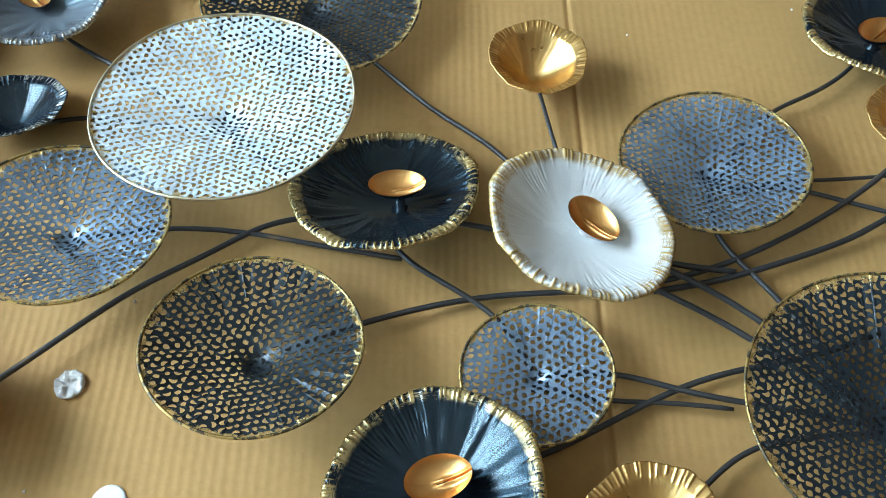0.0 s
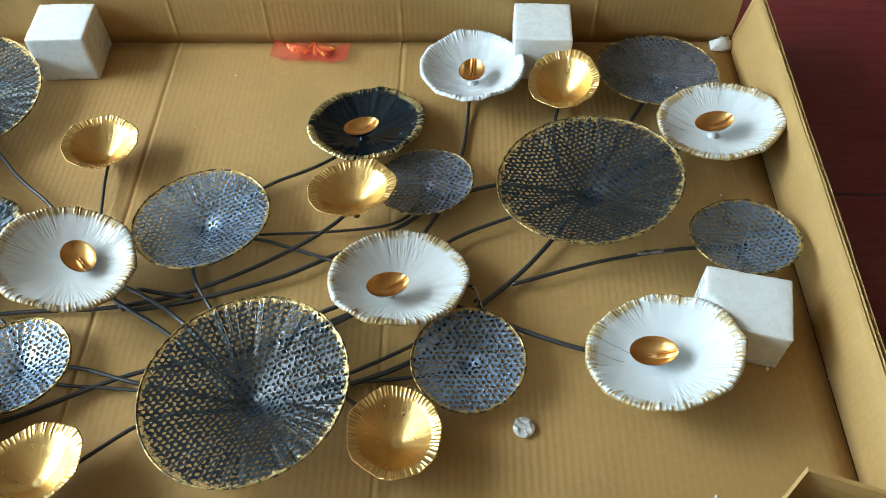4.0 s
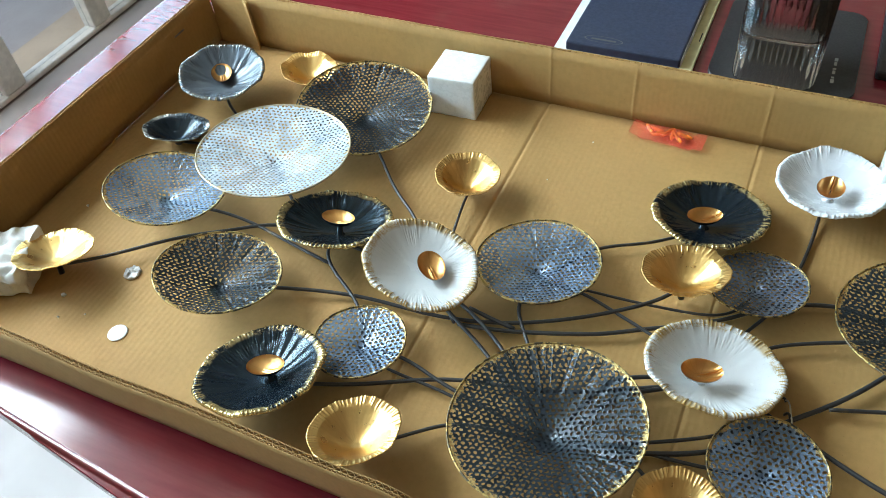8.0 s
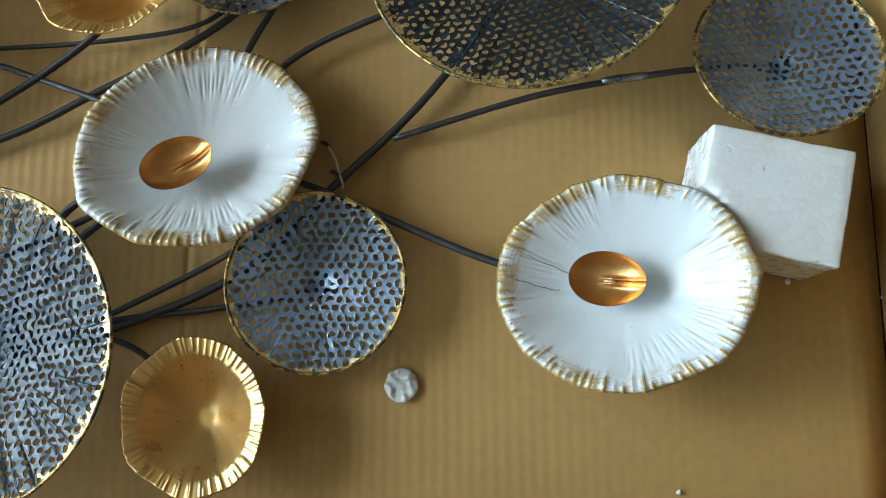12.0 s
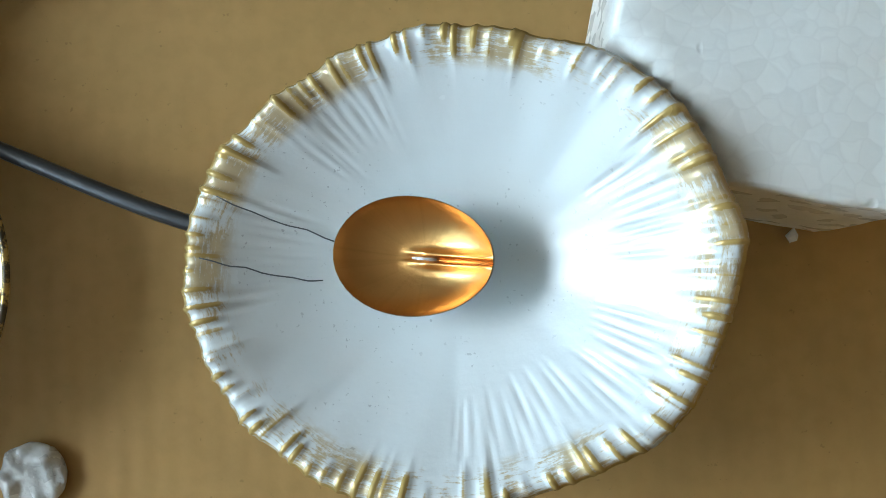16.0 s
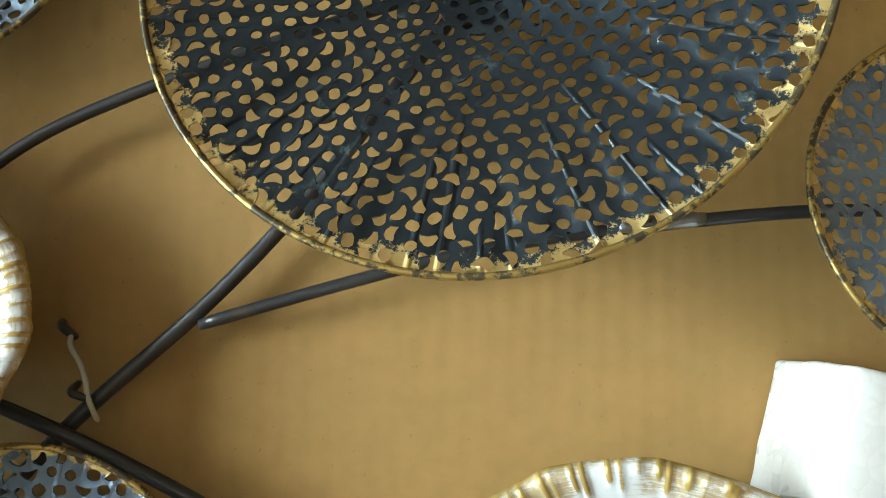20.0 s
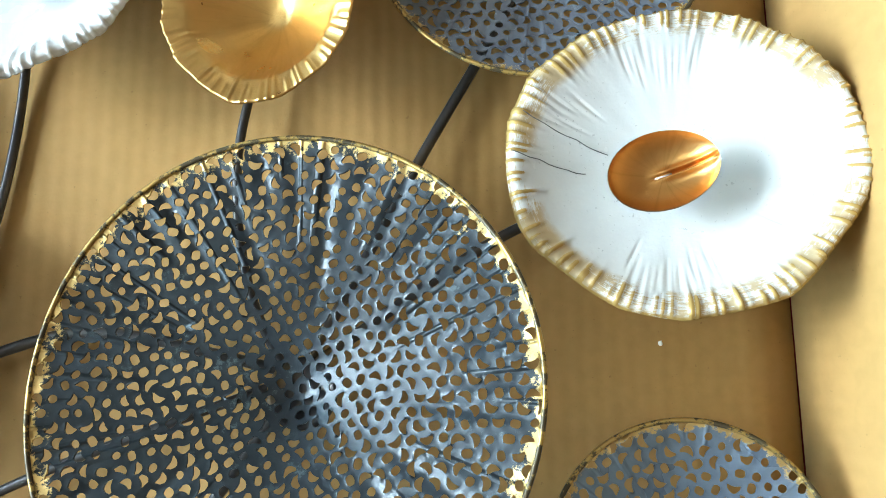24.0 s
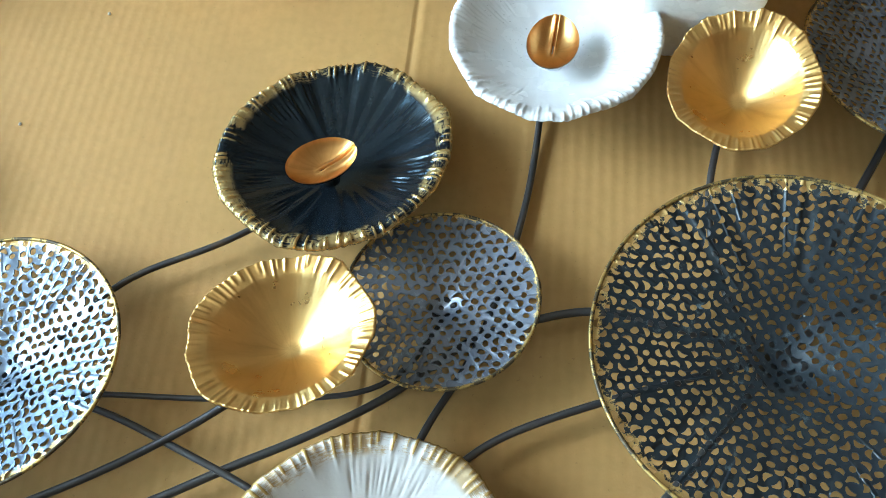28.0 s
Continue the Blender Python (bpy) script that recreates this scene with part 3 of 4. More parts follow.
q.thickness, q.offset = 0.0008, 0


def flap(pts, thick, label):
    v = [Vector(p) for p in pts]
    n = (v[1] - v[0]).cross(v[2] - v[0]).normalized() * thick
    allv = v + [p + n for p in v]
    k = len(v)
    f = [tuple(range(k))[::-1], tuple(range(k, 2 * k))] + [(i, (i + 1) % k, k + (i + 1) % k, k + i) for i in range(k)]
    return mesh("corner_flap", allv, f, CARD_EDGE, carton, label)


flap([(0.880, -0.008, Z0), (0.785, 0.000, Z0), (0.783, 0.000, Z0 + 0.066), (0.802, 0.020, Z0 + 0.086), (0.884, -0.006, Z0 + 0.082)], 0.004, "torn corner flap bent inwards")
flap([(-0.468, 0.646, Z0), (-0.384, 0.640, Z0), (-0.386, 0.640, Z0 + 0.088), (-0.398, 0.646, Z0 + 0.092), (-0.468, 0.650, Z0 + 0.092)], -0.004, "corner flap folded against the back wall")
bm = box(BX0 + 0.0006, BX0 + 0.0016, 0.546, 0.570, Z0 + 0.066, Z0 + 0.0682)
part("slit", bm, CRACK, carton, "dark slit torn in the side wall")
part("tape", box(0.78, 0.84, BY0 - 0.0094, BY0 - 0.0090, Z0 + 0.02, Z0 + 0.05), TAPE, carton, "strip of brown packing tape")
part("tape", box(0.845, 0.885, BY0 - 0.0090, BY0 - 0.0086, Z0 + 0.01, Z0 + 0.055), TAPE, carton, "strip of brown packing tape")

# ---- the wall sculpture ----
art = thing("metal_wall_sculpture", "metal wall sculpture of dishes and cups on curved black wire stems", "wall art", (0, 0, 0))
DISHES = []


def dish_pose(c, nx, ny, turn=0.0):
    n = Vector((nx, ny, 1)).normalized()
    u = Vector((0, 1, 0)).cross(n).normalized()
    v = n.cross(u)
    return Matrix(((u.x, v.x, n.x, c[0]), (u.y, v.y, n.y, c[1]), (u.z, v.z, n.z, c[2]), (0, 0, 0, 1))) @ pose(0, 0, 0, 0, 0, turn)


def creases(th, rr, seed, count):
    """Pressed radial creases of different length."""
    r = np.random.RandomState(seed)
    z = np.zeros_like(th)
    for k in range(count):
        a, s = 2 * math.pi * (k + 0.5 * r.rand()) / count, 0.30 + 0.45 * r.rand()
        d = np.angle(np.exp(1j * (th - a - 0.10 * r.randn() * (1 - rr)))) * np.maximum(rr, 0.05)
        z += -(0.6 + 0.7 * r.rand()) * np.exp(-(d / 0.028) ** 2) * np.clip((rr - s) / 0.2, 0, 1) * np.clip((1 - rr) / 0.08, 0, 1)
    return z


def perforated_dish(R, depth, m, mat, seed, label, s=0.0062, crease=26):
    """A dish cut through by small bean, drop and lozenge holes, with a wire rim."""
    r = np.random.RandomState(seed)
    n = int(R / s / 0.866) + 4
    centre = {}
    for j in range(-n, n + 1):
        for i in range(-n, n + 1):
            x, y = (i + 0.5 * (j % 2)) * s, j * 0.866 * s
            if math.hypot(x, y) < R + 3.6 * s:
                a = r.rand(2)
                x, y = x + (a[0] - 0.5) * 0.46 * s, y + (a[1] - 0.5) * 0.46 * s
                x, y = x + 0.9 * s * math.sin(y / (5.3 * s) + seed), y + 0.9 * s * math.sin(x / (4.7 * s) + 2 * seed)
                centre[(i, j)] = np.array((x * math.cos(seed) - y * math.sin(seed), x * math.sin(seed) + y * math.cos(seed)))

    def around(i, j):
        o = j % 2
        return [(i + 1, j), (i + o, j + 1), (i - 1 + o, j + 1), (i - 1, j), (i - 1 + o, j - 1), (i + o, j - 1)]
    verts, index, faces, rims = [], {}, [], []

    def vert(key, p):
        if key not in index:
            index[key] = len(verts)
            d = math.hypot(p[0], p[1])
            lim = R - 0.0012
            verts.append(p * (lim / d) if d > lim else p)
        return index[key]
    for (i, j), c in centre.items():
        rc = math.hypot(c[0], c[1])
        nb = around(i, j)
        if rc > R + 0.8 * s or any(q not in centre for q in nb):
            continue
        corners = []
        for k in range(6):
            a, b = nb[k], nb[(k + 1) % 6]
            corners.append((frozenset(((i, j), a, b)), (c + centre[a] + centre[b]) / 3))
        ring = []
        for k in range(6):
            ka, pa = corners[k - 1]
            kb, pb = corners[k]
            ring.append(vert(frozenset((ka, kb)), (pa + pb) / 2))
            ring.append(vert(kb, pb))
        c = sum(p for _, p in corners) / 6
        kind, turn = r.randint(5), r.rand() * 2 * math.pi
        size = s * (1.00 + 0.22 * r.rand()) * (0.02 if rc > R - 0.30 * s else 1.0)
        ct, st = math.cos(turn), math.sin(turn)
        hole = []
        for k in range(12):
            p = verts[ring[k]] - c
            phi = math.atan2(p[1], p[0]) - turn
            x, y = math.cos(phi), math.sin(phi)
            if kind == 0:
                q = 0.31 / (abs(x) ** 3.2 + abs(y / 0.80) ** 3.2) ** (1 / 3.2)
            elif kind == 1:
                q = 0.27 * (1 + 0.45 * x) * (0.80 + 0.20 * x * x)
            else:
                q = 1 / math.sqrt((x / 0.46) ** 2 + (y / 0.21) ** 2)
            hx, hy = q * x * size, q * y * size
            if kind >= 2:
                bend = 1 if kind % 2 else -1
                hy += bend * (0.09 * size - 1.15 * hx * hx / s)
            h = np.array((hx * ct - hy * st, hx * st + hy * ct))
            most = 0.86 * math.hypot(p[0], p[1])
            far = math.hypot(h[0], h[1])
            if far > most:
                h = h * (most / far)
            hole.append(len(verts))
            p = c + h
            d = math.hypot(p[0], p[1])
            verts.append(p * ((R - 0.0012) / d) if d > R - 0.0012 else p)
        for k in range(12):
            faces.append((ring[k], ring[(k + 1) % 12], hole[(k + 1) % 12], hole[k]))
        if size > 0.1 * s:
            rims.append(hole)
    P = np.array(verts)
    rr, th = np.hypot(P[:, 0], P[:, 1]) / R, np.arctan2(P[:, 1], P[:, 0])
    z = -depth * (1 - ((rr ** 2 + 0.02) ** 0.39 - 0.2175) / 0.790) + (0.0013 if mat is DARK else 0.0006) * creases(th, rr, seed, crease) + 0.0010 * rr * np.cos(3 * th + seed) - 0.004 * np.exp(-(rr / 0.12) ** 2)
    # upper face, under face and the cut walls of the holes, each with points of its own
    lifted = np.zeros(len(P))
    lifted[[q for h in rims for q in h]] = 0.0002
    U = np.column_stack((P, z + lifted))
    n0 = len(U)
    D = U - np.array((0, 0, 0.0009))
    walls = np.array([q for h in rims for q in h])
    allv = np.vstack((U, D, U[walls], D[walls]))
    faces += [tuple(q + n0 for q in f[::-1]) for f in faces]
    for h in range(len(rims)):
        for k in range(12):
            a, b = 2 * n0 + 12 * h + k, 2 * n0 + 12 * h + (k + 1) % 12
            faces.append((a, b, b + len(walls), a + len(walls)))
    ob = mesh("perforated_dish", allv, faces, mat, art, label, True, {"rad": np.concatenate((rr, rr, rr[walls], rr[walls])), "fold": np.full(len(allv), 2.0 * round(math.pi * R / 0.0105))})
    ob.matrix_world = m
    v, f = lathe([(0.0001, -depth - 0.0060), (R * 0.13, -depth - 0.0055), (R * 0.15, -depth - 0.0045), (R * 0.15, -depth - 0.0062), (0.0001, -depth - 0.0072)], 28)
    mesh("mounting_disc", v, f, ROD, ob, "black mounting disc under the dish", True)
    na = 140
    rim = [Vector((math.cos(a) * (R - 0.0004), math.sin(a) * (R - 0.0004), 0.0010 * math.cos(3 * a + seed))) for a in (2 * math.pi * k / na for k in range(na))]
    tube("rim_wire", rim, 0.0011, RIM_PALE if mat is WHITE_P else RIM_GOLD, ob, "thin gold rim wire", 8, closed=True)
    hub(ob, depth + 0.006, m, R)
    return ob


def hub(ob, depth, m, R):
    """The short peg from the dish down to its stem."""
    DISHES.append((m.inverted(), m, R, depth))
    base = m.translation + m.to_3x3() @ Vector((0, 0, -depth))
    h = max(0.004, base.z - 0.008)
    v, f = lathe([(0.0001, -depth), (0.0055, -depth), (0.006, -depth - 0.002), (0.0038, -depth - 0.003), (0.0038, -depth - h), (0.0001, -depth - h)], 14)
    mesh("peg", v, f, ROD, ob, "black metal peg", True)


def harmonics(th, seed, lo, hi):
    r = np.random.RandomState(seed)
    z = np.zeros_like(th)
    for k in range(lo, hi):
        z += r.randn() * np.cos(k * th + 6.28 * r.rand())
    return z / math.sqrt((hi - lo) / 2)


def ridges(th, seed, count, width, jitter=0.5):
    """Narrow ridges round the circle: their height by angle, and each one's number."""
    r = np.random.RandomState(seed)
    h, own = np.zeros_like(th), np.zeros(len(th), dtype=int)
    best = np.full_like(th, 9.0)
    for k in range(count):
        a = 2 * math.pi * (k + jitter * (r.rand() - 0.5)) / count
        d = np.abs(np.angle(np.exp(1j * (th - a))))
        own = np.where(d < best, k, own)
        best = np.minimum(best, d)
        h = np.maximum(h, (0.35 + 0.65 * r.rand()) * np.exp(-(d / width) ** 2))
    return h, own


def facets(th, seed, count):
    """An outline of uneven straight chords: its radius by angle, about 1 on the mean."""
    r = np.random.RandomState(seed)
    a = np.sort(2 * math.pi * (np.arange(count) + 0.8 * (r.rand(count) - 0.5)) / count)
    q = 1 + 0.012 * r.randn(count)
    a, q = np.concatenate((a - 2 * math.pi, a, a + 2 * math.pi)), np.concatenate((q, q, q))
    k = np.searchsorted(a, th, side='right') - 1
    a0, a1, q0, q1 = a[k], a[k + 1], q[k], q[k + 1]
    w = q0 * q1 * np.sin(a1 - a0) / (q0 * np.sin(th - a0) + q1 * np.sin(a1 - th))
    w = (w + np.roll(w, 1) + np.roll(w, -1) + np.roll(w, 2) + np.roll(w, -2)) / 5
    return w / w.mean()


def solid_dish(name, R, depth, m, mat, seed, label, power=1.7, lip=0.84, lift=0.80, count=94, rib=0.0019, wob=0.006, oval=1.0, turn=0.0, na=480, smooth_fold=0.00006, flut=0.0005, inner=0.0006, wave=0.012):
    """A hammered dish with a ribbed, uneven lip; oval: the length of its long axis, which is turned by so many degrees."""
    radii = list(np.linspace(0.0, lip, 18)[1:]) + list(np.linspace(lip, 1.0, 15)[1:])
    th = np.linspace(0, 2 * math.pi, na, endpoint=False)
    r0 = np.random.RandomState(seed)
    h, own = ridges(th, seed, count, 1.2 / count, 0.8)
    start = (lip - 0.05 + 0.12 * r0.rand(count))[own]
    h2, own2 = ridges(th, seed + 5, int(count * 1.2), 0.018)
    keep = (harmonics(np.arange(200) * 2 * math.pi / 200, seed + 9, 2, 8) > 0.1)[(own2 * 200 // int(count * 1.2 + 1)) % 200]
    in0 = (0.55 + 0.16 * r0.rand(200))[own2 % 200]
    big = harmonics(th, seed + 1, 2, 8)
    facet = harmonics(th, seed + 2, 8, 22)
    soft = harmonics(th, seed + 4, 6, 30)
    poly = facets(th, seed + 3, 13) - 1
    ct, st = math.cos(radians(turn)), math.sin(radians(turn))
    nub = 0.0016 if name == "bowl" else 0.0
    V, A, B, F = [(0, 0, -depth + nub)], [0.0], [0.0], []
    for r in radii:
        w = 1 + wob * big * r ** 4 + 1.6 * flut * facet * r ** 8 + 0.55 * poly * r ** 5
        s = lift * (r / lip) ** power if r < lip else lift + (1 - lift) * ((r - lip) / (1 - lip)) ** 0.9
        g = np.clip((r - start) / 0.05, 0, 1)
        g2 = keep * np.clip((r - in0) / 0.04, 0, 1) * np.clip((in0 + 0.20 - r) / 0.05, 0, 1)
        z = -depth * (1 - s) + nub * math.exp(-(r / 0.075) ** 2) + rib * h * g - inner * h2 * g2 + wave * R * big * r ** 3 + flut * facet * r ** 6 - 0.22 * R * poly * r ** 5 + smooth_fold * soft * np.clip((r - 0.25) / 0.4, 0, 1) * np.clip((1.05 - r) / 0.3, 0, 1)
        w = w - 0.0030 * (1 - h) * max(0, r - 0.9) / 0.1
        if r > 0.92 and name != "bowl":
            z = z - 0.0034 * ((r - 0.92) / 0.08) ** 2
        if r > 0.985:
            z = z - 0.0010
        x, y = R * r * w * np.cos(th), R * r * w * np.sin(th)
        u, v = (x * ct + y * st) * oval, -x * st + y * ct
        V += list(zip(u * ct - v * st, u * st + v * ct, z))
        A += [r] * na
        B += list(h * g)
    for k in range(na):
        F.append((0, 1 + k, 1 + (k + 1) % na))
    for i in range(len(radii) - 1):
        for k in range(na):
            a, b = 1 + i * na + k, 1 + i * na + (k + 1) % na
            F.append((a, a + na, b + na, b))
    ob = mesh(name, V, F, mat, art, label, True, {"rad": A, "rib": B})
    ob.matrix_world = m
    q = ob.modifiers.new("thick", 'SOLIDIFY')
    q.thickness, q.offset = 0.0010, -1
    hub(ob, depth + 0.001, m, R)
    return ob


def egg_cup(dish, depth, shell, turn, place, tilt=(0, 0), size=1.0):
    """A small egg-shaped copper cup with a pinched fold, on a post in the dish."""
    a, b, dep = 0.0222 * size, 0.0160 * size, 0.0095 * size
    na, nr = 72, 24

    def surf(grow, low):
        V, F = [], []
        for i in range(nr + 1):
            p = i / nr
            for k in range(na):
                u = 2 * math.pi * k / na
                f = u - 0.88 * math.sin(u)
                x, y = a * grow * p * math.cos(f) * (1 - 0.05 * math.cos(f)), b * grow * p * math.sin(f) * (1 - 0.10 * math.cos(f))
                z = -(dep + low) * (1 - p * p) ** 0.75
                if not low:
                    e = min(1, max(0, (x + 0.007) / 0.008)) * min(1, max(0, (a * 0.97 - x) / 0.002))
                    z += size * e * (0.0034 * math.exp(-(y / (0.0024 * size)) ** 2) - 0.0044 * math.exp(-(y / (0.00075 * size)) ** 2))
                else:
                    z -= 0.0003
                V.append((x, y, z))
        for i in range(nr):
            for k in range(na):
                n2 = (k + 1) % na
                F.append((i * na + k, i * na + n2, (i + 1) * na + n2, (i + 1) * na + k))
        return V, F
    off = dish.matrix_basis.inverted() @ Vector(place)
    up = max(off.z + depth, 0.0125 * size)
    m = pose(off[0], off[1], -depth + up, tilt[0], tilt[1], turn)
    v, f = surf(1.0, 0.0)
    cup = mesh("cup", v, f, COPPER, dish, "copper-gold egg-shaped cup with a pinched fold", True)
    cup.matrix_local = m
    v, f = surf(1.012, 0.0022)
    o = mesh("cup_shell", v, [q[::-1] for q in f], shell, dish, "", True)
    o.matrix_local = m
    v, f = lathe([(0.0001, -depth - 0.001), (0.007, -depth - 0.001), (0.0075, -depth + 0.0015), (0.0042, -depth + 0.003), (0.0036, -depth + up - dep), (0.0001, -depth + up - dep)], 18)
    o = mesh("cup_post", v, f, shell, dish, "", True)
    o.matrix_local = pose(off[0], off[1], 0)


def crack(dish, R, depth, angles, r0, r1, power=1.7, lip=0.84, lift=0.80):
    """A hairline crack in the enamel, from the lip inwards."""
    pts = []
    for i in range(9):
        t = i / 8
        r = r0 + (r1 - r0) * t
        a = radians(angles[0] + (angles[1] - angles[0]) * t + 2.0 * noise.noise((t * 4, angles[0], 0)))
        s = lift * (r / lip) ** power if r < lip else lift + (1 - lift) * ((r - lip) / (1 - lip)) ** 0.9
        pts.append((R * r * math.cos(a) * 1.06, R * r * math.sin(a), -depth * (1 - s) + 0.0006))
    tube("hairline_crack", pts, 0.00022, CRACK, dish, "fine dark hairline crack in the enamel", 5, 0.002)


# perforated dishes: place of the rim's middle, lean, radius, depth, paint
for k, (x, y, z, nx, ny, R, dep, mat, lab) in enumerate((
        (-0.1032, 0.5129, 0.0404, 0.081, -0.060, 0.1014, 0.028, DARK, "large black perforated dish with gold rim"),
        (-0.1560, 0.3604, 0.0678, 0.034, 0.090, 0.1046, 0.024, WHITE_P, "large white perforated dish with gold rim"),
        (-0.2674, 0.2565, 0.0537, 0.160, 0.173, 0.0786, 0.022, GREY, "grey perforated dish with gold rim"),
        (-0.1107, 0.1584, 0.0508, 0.121, 0.225, 0.0755, 0.026, DARK, "black perforated dish with gold rim"),
        (0.2368, 0.3250, 0.0287, -0.041, 0.101, 0.0754, 0.020, GREY, "grey perforated dish with gold rim"),
        (0.0851, 0.1459, 0.0203, -0.061, 0.052, 0.0547, 0.012, GREY, "small grey perforated dish with gold rim"),
        (0.3212, 0.1129, 0.0449, -0.091, 0.039, 0.1000, 0.030, DARK, "large black perforated dish with gold rim"),
        (0.4813, 0.3850, 0.0199, -0.073, 0.115, 0.0562, 0.012, SLATE, "small slate-grey perforated dish with gold rim"),
        (0.6626, 0.3628, 0.0544, -0.129, 0.101, 0.1009, 0.028, DARK, "large black perforated dish with gold rim"),
        (0.5305, 0.1547, 0.0208, -0.015, -0.034, 0.0565, 0.012, GREY, "small grey perforated dish with gold rim"),
        (0.8207, 0.2920, 0.0412, -0.051, 0.172, 0.0566, 0.014, GREY, "small grey perforated dish with gold rim"),
        (0.7719, 0.5692, 0.0256, 0.002, 0.138, 0.0775, 0.016, SLATE, "slate-grey perforated dish with gold rim"))):
    perforated_dish(R, dep, dish_pose((x, y, z), nx, ny), mat, 11 + k, lab, crease=int(10 + 230 * R))

# enamelled plates with an egg cup: place, lean, radius, depth, paint, turn of the cup
for k, (x, y, z, nx, ny, R, dep, mat, oval, axis, turn, cup, lab) in enumerate((
        (-0.3524, 0.5074, 0.0552, 0.122, -0.054, 0.0668, 0.030, STEEL, 1.007, -10, -50, (-0.3647, 0.5173, 0.0390), "grey-blue enamelled dish with silvery ribbed edge"),
        (-0.0264, 0.2936, 0.0440, -0.012, 0.279, 0.0723, 0.023, BLACK, 1.034, 10, 0, (-0.0153, 0.2883, 0.0511), "black enamelled dish with brushed gold ribbed edge"),
        (0.1211, 0.2476, 0.0634, 0.213, 0.067, 0.0667, 0.024, WHITE, 1.085, -28, -50, (0.1314, 0.2525, 0.0533), "white enamelled dish with brushed gold ribbed edge"),
        (0.0122, 0.0610, 0.0470, -0.165, 0.198, 0.0735, 0.023, BLACK, 0.983, -44, 12, (0.0176, 0.0662, 0.0454), "black enamelled dish with brushed gold ribbed edge"),
        (0.4095, 0.4720, 0.0325, 0.011, 0.151, 0.0752, 0.023, BLACK, 0.905, -28, 35, (0.4047, 0.4607, 0.0331), "black enamelled dish with brushed gold ribbed edge"),
        (0.4611, 0.2380, 0.0460, 0.118, 0.184, 0.0667, 0.024, WHITE, 1.118, 30, 30, (0.4505, 0.2256, 0.0464), "white enamelled dish with brushed gold ribbed edge"),
        (0.5365, 0.5610, 0.0441, -0.044, 0.077, 0.0720, 0.029, WHITE_PLAIN, 0.921, -1, 84, (0.5361, 0.5528, 0.0398), "plain white enamelled dish with folded edge"),
        (0.7133, 0.1514, 0.0512, -0.224, 0.041, 0.0644, 0.026, WHITE, 1.146, 0, -8, (0.7071, 0.1532, 0.0425), "white enamelled dish with brushed gold ribbed edge"),
        (0.8221, 0.4518, 0.0549, -0.120, 0.053, 0.0653, 0.024, WHITE, 1.104, 1, 16, (0.8143, 0.4450, 0.0563), "white enamelled dish with brushed gold ribbed edge"))):
    fold = 0.00042 if mat in (BLACK, STEEL) else 0.00009
    d = solid_dish("enamelled_dish", R, dep, dish_pose((x, y, z), nx, ny), mat, 50 + 7 * k, lab, oval=oval, turn=axis, smooth_fold=fold, inner=0.0011 if mat in (BLACK, STEEL) else 0.0008)
    egg_cup(d, dep, mat, turn, cup)
    if x > 0.7:
        crack(d, R, dep, (160, 166), 0.97, 0.42)
        crack(d, R, dep, (176, 184), 0.99, 0.55)
    elif mat is WHITE_PLAIN:
        crack(d, R, dep, (222, 232), 0.93, 0.60)

# deep bowls without a cup
for k, (x, y, z, nx, ny, R, dep, mat, oval, axis, lab) in enumerate((
        (-0.2470, 0.5888, 0.0269, 0.097, 0.023, 0.0446, 0.022, GOLD_M, 1.012, 0, "small gold bowl with ribbed lip"),
        (-0.3546, 0.3844, 0.0354, 0.011, 0.274, 0.0490, 0.024, BLACK_SILVER, 1.012, 3, "small black bowl with silvery ribbed lip"),
        (-0.3438, 0.1169, 0.0450, -0.089, 0.263, 0.0499, 0.018, GOLD_M, 1.013, 13, "gold bowl with ribbed lip"),
        (0.1000, 0.4277, 0.0407, 0.076, 0.028, 0.0434, 0.030, GOLD_M, 0.998, 5, "small gold bowl with ribbed lip"),
        (0.1477, 0.0312, 0.0487, -0.045, 0.245, 0.0491, 0.025, GOLD_M, 0.920, -27, "gold bowl with ribbed lip"),
        (0.4038, 0.3478, 0.0530, -0.036, 0.122, 0.0445, 0.027, GOLD_M, 1.110, 25, "gold bowl with ribbed lip"),
        (0.4626, 0.0738, 0.0340, -0.034, 0.053, 0.0471, 0.026, GOLD_M, 0.930, 18, "gold bowl with ribbed lip"),
        (0.6478, 0.5275, 0.0468, -0.179, -0.057, 0.0485, 0.030, GOLD_M, 0.907, -6, "gold bowl with ribbed lip"))):
    solid_dish("bowl", R, dep, dish_pose((x, y, z), nx, ny), mat, 150 + 5 * k, lab, 1.42, 0.78, 0.86, 66, 0.0011, 0.010, oval, axis, 420, 0.00006, 0.0003, 0.00010, 0.018)

